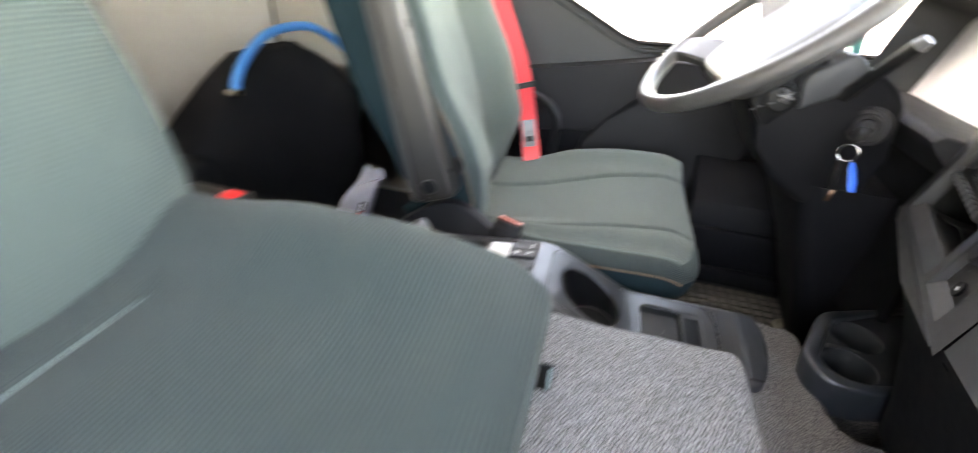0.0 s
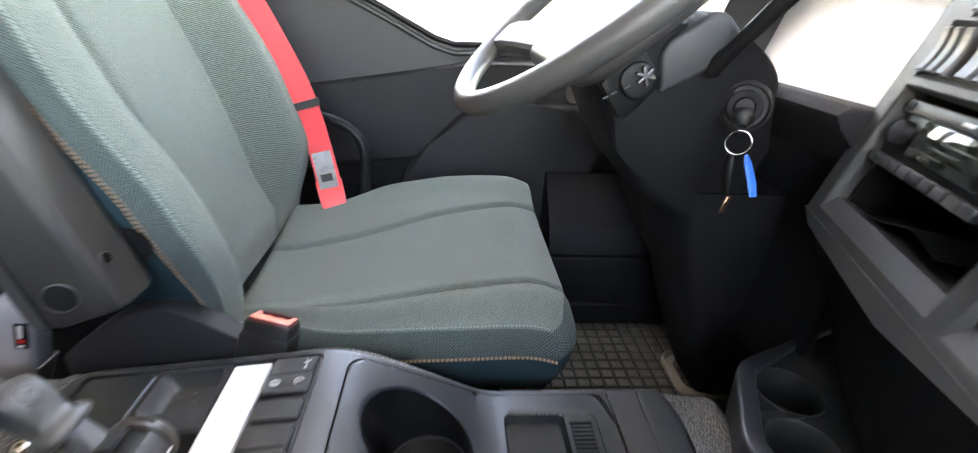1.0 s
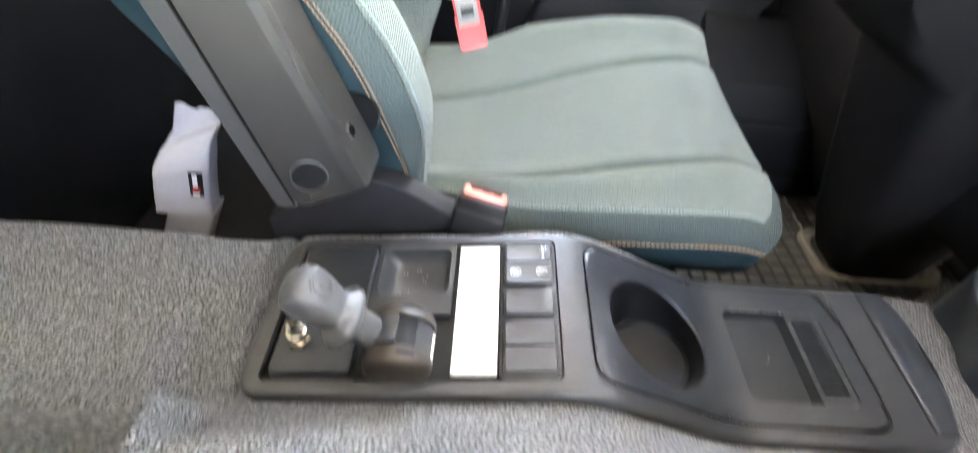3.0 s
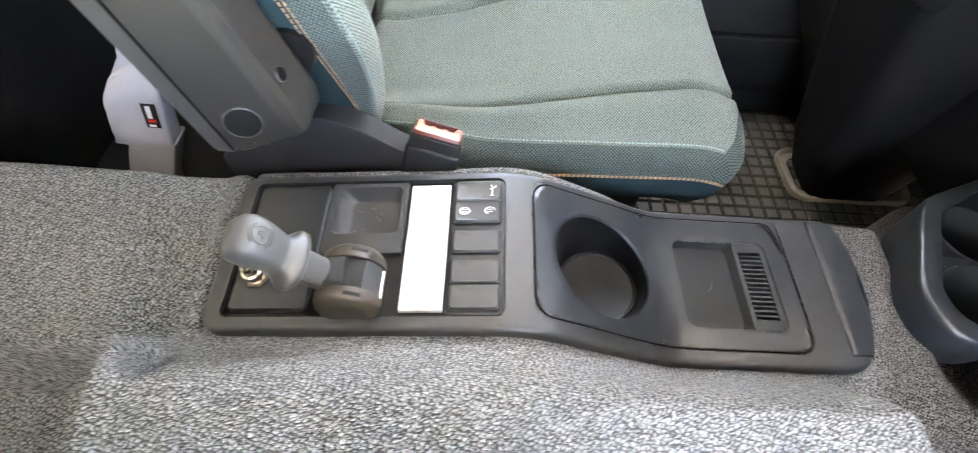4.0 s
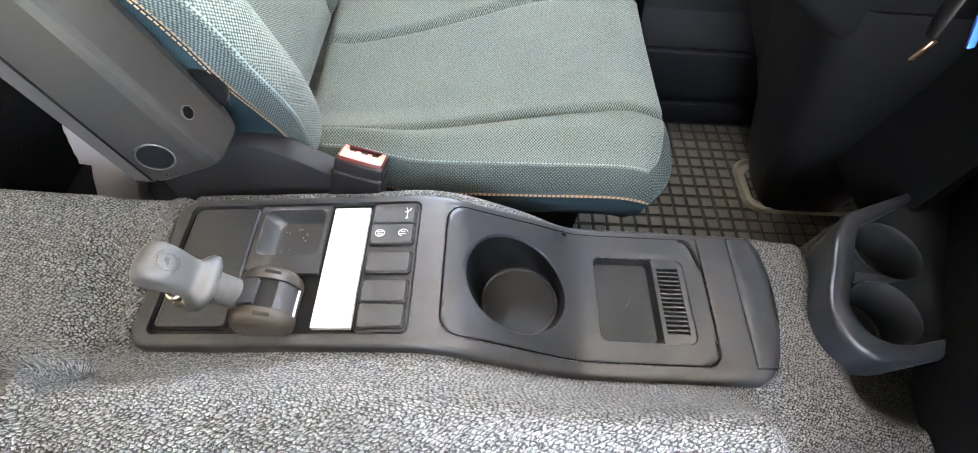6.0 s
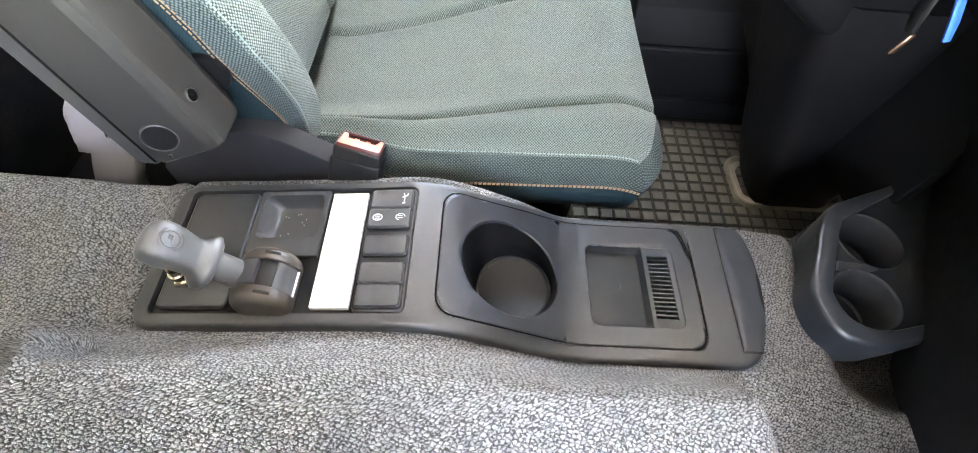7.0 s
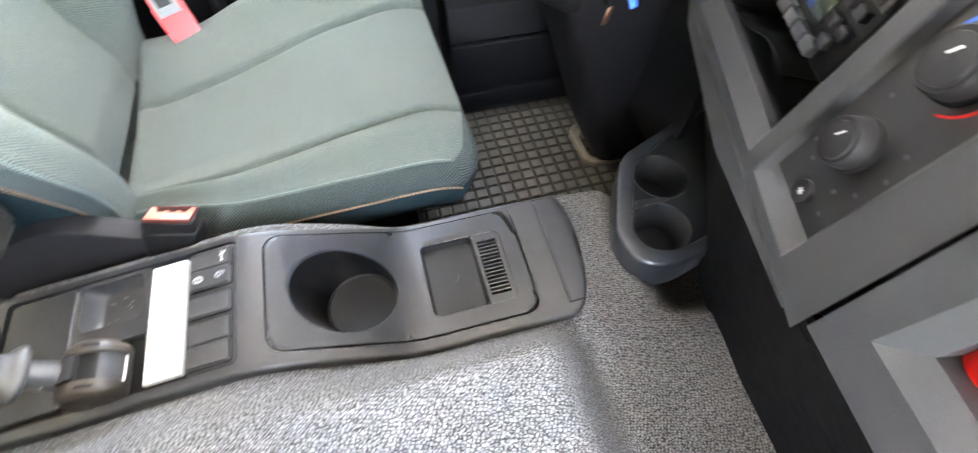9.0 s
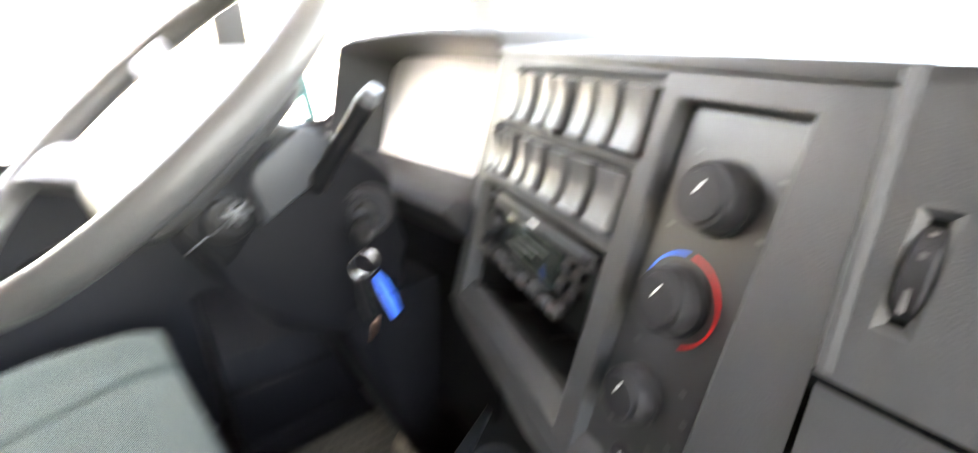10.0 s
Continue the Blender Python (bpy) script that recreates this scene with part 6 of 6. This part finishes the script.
# ---- passenger seat ----
def build_passenger_seat():
    # scaled about the camera's first position, keeping the seat's outline from there
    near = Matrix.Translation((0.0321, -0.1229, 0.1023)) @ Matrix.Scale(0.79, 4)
    s = thing("bench_seat", (-0.15, -0.4, 0.03), "teal ribbed fabric passenger seat with a pale piping line", "seat")
    ys = [-0.62 + 0.585 * i / 60 for i in range(61)]
    rows = []
    for j in range(50):
        t = j / 49
        row = []
        for y in ys:
            f = 0.128 - 0.030 * ease(-0.10, -0.035, y) ** 2 - 0.10 * ease(-0.11, -0.035, y) ** 4 - 0.03 * ease(-0.55, -0.62, y)
            x = -0.50 + t * (f + 0.50)
            z = 0.118 - 0.05 * ease(-0.09, -0.03, y) ** 2.2 - 0.035 * ease(0.03, 0.135, x) ** 2 - 0.022 * ease(-0.22, -0.40, x)
            z += 0.042 * math.exp(-((y + 0.13) / 0.09) ** 2) * ease(0.13, -0.10, x)
            z -= 0.006 * math.exp(-((x + 0.333) / 0.006) ** 2) * ease(-0.22, -0.28, y)
            row.append((x, y, z))
        rows.append(row)
    part("cushion", pad(rows, [(0.005, 0.006), (0.010, 0.018), (0.010, 0.034), (-0.004, 0.055), (-0.02, 0.06)], near), TEAL_RIB_SHADED, s, smooth=80)
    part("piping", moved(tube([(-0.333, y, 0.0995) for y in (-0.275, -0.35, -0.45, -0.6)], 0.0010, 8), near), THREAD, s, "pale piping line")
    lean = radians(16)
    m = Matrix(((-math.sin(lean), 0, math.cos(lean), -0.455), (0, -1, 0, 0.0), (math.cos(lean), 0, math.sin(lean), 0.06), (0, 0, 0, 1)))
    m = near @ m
    rows = []
    for j in range(40):
        t = j / 39
        row = []
        for i in range(51):
            y = -0.62 + 0.545 * i / 50
            w = abs(y + 0.3475) / 0.2725
            lo, hi = 0.0 + 0.09 * w ** 7, 0.62 - 0.10 * w ** 6
            a = lo + t * (hi - lo)
            row.append((a, -y, 0.055 + 0.02 * math.exp(-((a - 0.2) / 0.15) ** 2) - 0.035 * w ** 5))
        rows.append(row)
    part("backrest", pad(rows, [(0.008, 0.008), (0.013, 0.025), (0.010, 0.06), (-0.02, 0.09)], m), TEAL_RIB_LIT, s, smooth=80)
    part("tag", box(0.134, -0.2485, 0.084, 0.1545, -0.2465, 0.124, 0.0006, 1), BLACK, s, "small black sewn tag")
    part("tag_stripe", box(0.1500, -0.2492, 0.088, 0.1535, -0.2458, 0.120, 0, 1), THREAD, s, "pale tag stripe")
    part("base", box(-0.26, -0.62, 0.02, -0.02, -0.24, 0.165, 0.01), BLACK, s, "black seat frame")
    b = thing("belt_buckle", (-0.25, -0.19, 0.12), "dark belt strap with a coral red buckle button", "buckle")
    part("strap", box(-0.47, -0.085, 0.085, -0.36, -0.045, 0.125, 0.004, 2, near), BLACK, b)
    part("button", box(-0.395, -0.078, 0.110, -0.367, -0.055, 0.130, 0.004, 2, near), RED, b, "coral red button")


build_passenger_seat()


# ---- behind the driver's seat ----
def build_bag():
    # enlarged about the camera's first position, so it lies further back
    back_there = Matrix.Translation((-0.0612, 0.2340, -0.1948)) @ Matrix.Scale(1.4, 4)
    g = thing("backpack", (-0.76, 0.47, FLOOR), "black cloth bag leaning on the rear wall", "bag")
    loops = []
    for i in range(18):
        t = i / 17
        z = -0.13 + 0.41 * t
        q = (1 - max(0, t - 0.55) ** 2 * 3.4) * (0.9 + 0.1 * ease(0, 0.2, t))
        loops.append([(-0.51 + 0.10 * q * math.copysign(abs(math.cos(a)) ** 0.7, math.cos(a)) + 0.01 * noise.noise((a * 2, t * 5, 2)), 0.225 + 0.275 * q * math.copysign(abs(math.sin(a)) ** 0.8, math.sin(a)) + 0.012 * noise.noise((a * 2, t * 6, 5)), z + 0.01 * noise.noise((a * 3, t * 3, 9))) for a in (2 * math.pi * j / 48 for j in range(48))])
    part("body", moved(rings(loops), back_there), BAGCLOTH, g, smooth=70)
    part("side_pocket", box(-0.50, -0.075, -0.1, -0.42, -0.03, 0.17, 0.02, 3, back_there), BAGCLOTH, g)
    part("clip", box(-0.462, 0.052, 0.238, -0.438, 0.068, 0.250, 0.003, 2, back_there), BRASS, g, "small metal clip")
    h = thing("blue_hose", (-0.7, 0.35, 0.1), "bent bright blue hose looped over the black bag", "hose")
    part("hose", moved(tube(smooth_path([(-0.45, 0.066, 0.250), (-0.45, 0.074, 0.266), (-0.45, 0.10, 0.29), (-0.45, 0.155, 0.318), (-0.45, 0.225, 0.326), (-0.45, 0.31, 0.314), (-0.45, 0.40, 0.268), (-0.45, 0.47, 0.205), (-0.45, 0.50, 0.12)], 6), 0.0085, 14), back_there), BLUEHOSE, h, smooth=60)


build_bag()


def build_paper():
    # shrunk about the camera's position at 2.5 s, keeping its outline from there
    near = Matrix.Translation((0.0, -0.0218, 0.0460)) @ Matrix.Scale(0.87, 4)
    p = thing("paper_sack", (-0.45, 0.31, FLOOR), "slumped white paper sack with torn top and small dark label", "sack")
    left = ((-0.31, -0.550), (-0.255, -0.529), (-0.20, -0.508), (-0.161, -0.4935), (-0.130, -0.481), (-0.105, -0.465), (-0.085, -0.446), (-0.065, -0.434), (-0.029, -0.417))
    right = ((-0.31, -0.456), (-0.245, -0.4305), (-0.16, -0.405), (-0.11, -0.388), (-0.075, -0.3735), (-0.045, -0.353), (-0.029, -0.345))
    loops = []
    for i in range(23):
        t = i / 22
        row = []
        for j in range(56):
            a = 2 * math.pi * j / 56
            u = 0.5 + 0.5 * math.copysign(abs(math.cos(a)) ** 0.25, math.cos(a))
            # the mouth slumps towards one corner
            z = -0.223 + t * (0.115 + 0.056 * u ** 0.75)
            l, r = through_points(z, *left), through_points(z, *right)
            front = math.copysign(abs(math.sin(a)) ** 0.25, math.sin(a))
            crease = 0.004 * noise.noise((u * 4, t * 5, 3.0)) + 0.005 * ease(0.75, 1.0, t) * noise.noise((u * 8, t * 9, 8.0))
            row.append((l + (r - l) * u, 0.374 + 0.021 * front * (1 - 0.55 * t ** 3) + crease + 0.010 * ease(0.8, 1.0, t) * (1 - u), z))
        loops.append(row)
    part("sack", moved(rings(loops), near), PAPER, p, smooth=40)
    part("folded_base", rings([[(x, y, z) for x, y in rrect(x0, 0.289, x1, 0.326, 0.004, 3)] for z, x0, x1 in ((FLOOR - 0.012, -0.520, -0.455), (-0.24, -0.482, -0.414), (-0.182, -0.452, -0.384), (-0.1475, -0.432, -0.365))]), PAPER, p, "narrower folded paper base", smooth=40)
    # the rear sheet stands up above the mouth with a torn edge
    loops = []
    for i in range(25):
        u = i / 24
        top = through_points(u, (0.0, -0.031), (0.10, -0.027), (0.44, -0.036), (0.47, -0.034), (0.53, -0.029), (0.8, -0.034), (1.0, -0.046))
        sheet = []
        for k in range(7):
            z = -0.125 + (top + 0.125) * k / 6
            x = through_points(z, *left) * (1 - u) + through_points(z, *right) * u
            sheet.append((x, 0.388 + 0.005 * noise.noise((u * 5, k * 0.5, 2.0)) - 0.012 * u * (k / 6) ** 2, z))
        loops.append(sheet + [(x, y + 0.0012, z) for x, y, z in sheet[::-1]])
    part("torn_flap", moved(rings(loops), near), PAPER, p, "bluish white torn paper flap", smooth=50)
    across, up = Vector((0.0212, 0.0, -0.0005)), Vector((0.0152, 0.0, 0.0505))

    def patch(u0, v0, u1, v1, y):
        o = Vector((-0.4350, y, -0.1738))
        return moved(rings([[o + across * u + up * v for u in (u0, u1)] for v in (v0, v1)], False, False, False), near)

    part("label", patch(0, 0, 1, 1, 0.3492), BLACK, p, "dark label with plain bars")
    part("label_bar", patch(0.28, 0.42, 0.62, 0.92, 0.3482), INK, p, "plain white bar")
    part("label_bar", patch(0.22, 0.24, 0.78, 0.38, 0.3482), RED, p, "plain red bar")
    part("label_bar", patch(0.22, 0.06, 0.70, 0.16, 0.3482), INK, p, "plain white bar")


build_paper()


# ---- door card details ----
def build_door():
    d = thing("door_ledge", (0.1, 0.87, 0.1), "charcoal door armrest ledge below the window", "door trim")
    pts = [(-0.30, 0.130), (-0.12, 0.163), (0.10, 0.200), (0.27, 0.232), (0.50, 0.245), (0.50, 0.05), (-0.30, -0.05)]
    part("ledge", prism(pts, "y", 0.835, 0.8995, 0.012, 3), DASH_DARK, d)
    part("window_seal", tube([(-0.13, 0.897, 0.425), (0.06, 0.897, 0.335), (0.175, 0.897, 0.278), (0.22, 0.897, 0.266), (0.35, 0.897, 0.270), (1.0, 0.897, 0.300)], 0.007, 8), BLACK, d, "black window seal", smooth=60)
    part("window_rail", tube([(-0.13, 0.896, 0.405), (0.06, 0.896, 0.315), (0.175, 0.896, 0.258), (0.22, 0.896, 0.246), (0.35, 0.896, 0.250), (1.0, 0.896, 0.280)], 0.006, 8), DASH, d, "grey trim rail", smooth=60)
    # added black sheet darkens the lower door, where the footwell is dim
    part("lower_door_shade", box(-0.9, 0.872, FLOOR, 0.975, 0.8985, 0.10, 0.004), COVER, d, "black sheet added for the lower door's shade")
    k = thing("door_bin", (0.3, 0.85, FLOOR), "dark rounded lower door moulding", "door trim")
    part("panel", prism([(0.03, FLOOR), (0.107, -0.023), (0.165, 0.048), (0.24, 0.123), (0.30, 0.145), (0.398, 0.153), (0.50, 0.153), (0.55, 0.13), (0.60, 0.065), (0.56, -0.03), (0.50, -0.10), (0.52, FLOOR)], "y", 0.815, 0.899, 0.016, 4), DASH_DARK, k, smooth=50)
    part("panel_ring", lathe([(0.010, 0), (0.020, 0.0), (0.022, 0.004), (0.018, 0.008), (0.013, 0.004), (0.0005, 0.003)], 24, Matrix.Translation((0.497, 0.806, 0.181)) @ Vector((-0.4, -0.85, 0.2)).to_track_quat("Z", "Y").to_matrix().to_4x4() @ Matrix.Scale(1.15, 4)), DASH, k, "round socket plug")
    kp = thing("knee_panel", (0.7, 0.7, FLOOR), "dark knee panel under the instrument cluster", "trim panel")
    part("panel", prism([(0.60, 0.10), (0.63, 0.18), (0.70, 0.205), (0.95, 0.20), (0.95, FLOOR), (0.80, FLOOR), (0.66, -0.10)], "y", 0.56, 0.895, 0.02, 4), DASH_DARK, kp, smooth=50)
    # added dark sheet stands in for the shade between column and stack
    part("recess_shade", box(0.705, 0.205, -0.12, 0.72, 0.56, 0.262, 0.003), COVER, kp, "dark sheet added for shade beside the column")
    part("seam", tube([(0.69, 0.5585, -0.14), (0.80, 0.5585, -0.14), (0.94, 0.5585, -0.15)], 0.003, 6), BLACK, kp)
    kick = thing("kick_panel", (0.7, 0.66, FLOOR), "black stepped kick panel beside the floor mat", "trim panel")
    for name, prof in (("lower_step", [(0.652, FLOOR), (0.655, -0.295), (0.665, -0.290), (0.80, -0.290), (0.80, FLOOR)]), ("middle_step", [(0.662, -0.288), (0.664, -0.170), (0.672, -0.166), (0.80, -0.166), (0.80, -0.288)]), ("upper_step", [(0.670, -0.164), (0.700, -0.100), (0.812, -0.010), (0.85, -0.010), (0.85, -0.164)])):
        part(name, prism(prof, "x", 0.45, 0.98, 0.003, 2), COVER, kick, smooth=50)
    f = thing("footwell_wall", (1.0, 0.55, FLOOR), "dark footwell bulkhead under the dash", "bulkhead")
    part("wall", box(0.98, 0.2, FLOOR, 1.05, 0.9, 0.27, 0.01), DASH_DARK, f)
    lever = thing("seat_lever", (0.395, 0.52, -0.05), "light grey plastic seat adjusting lever under the cushion", "lever")
    part("handle", box(0.375, 0.43, -0.062, 0.397, 0.50, -0.046, 0.004, 2), KNOBGREY, lever)


build_door()
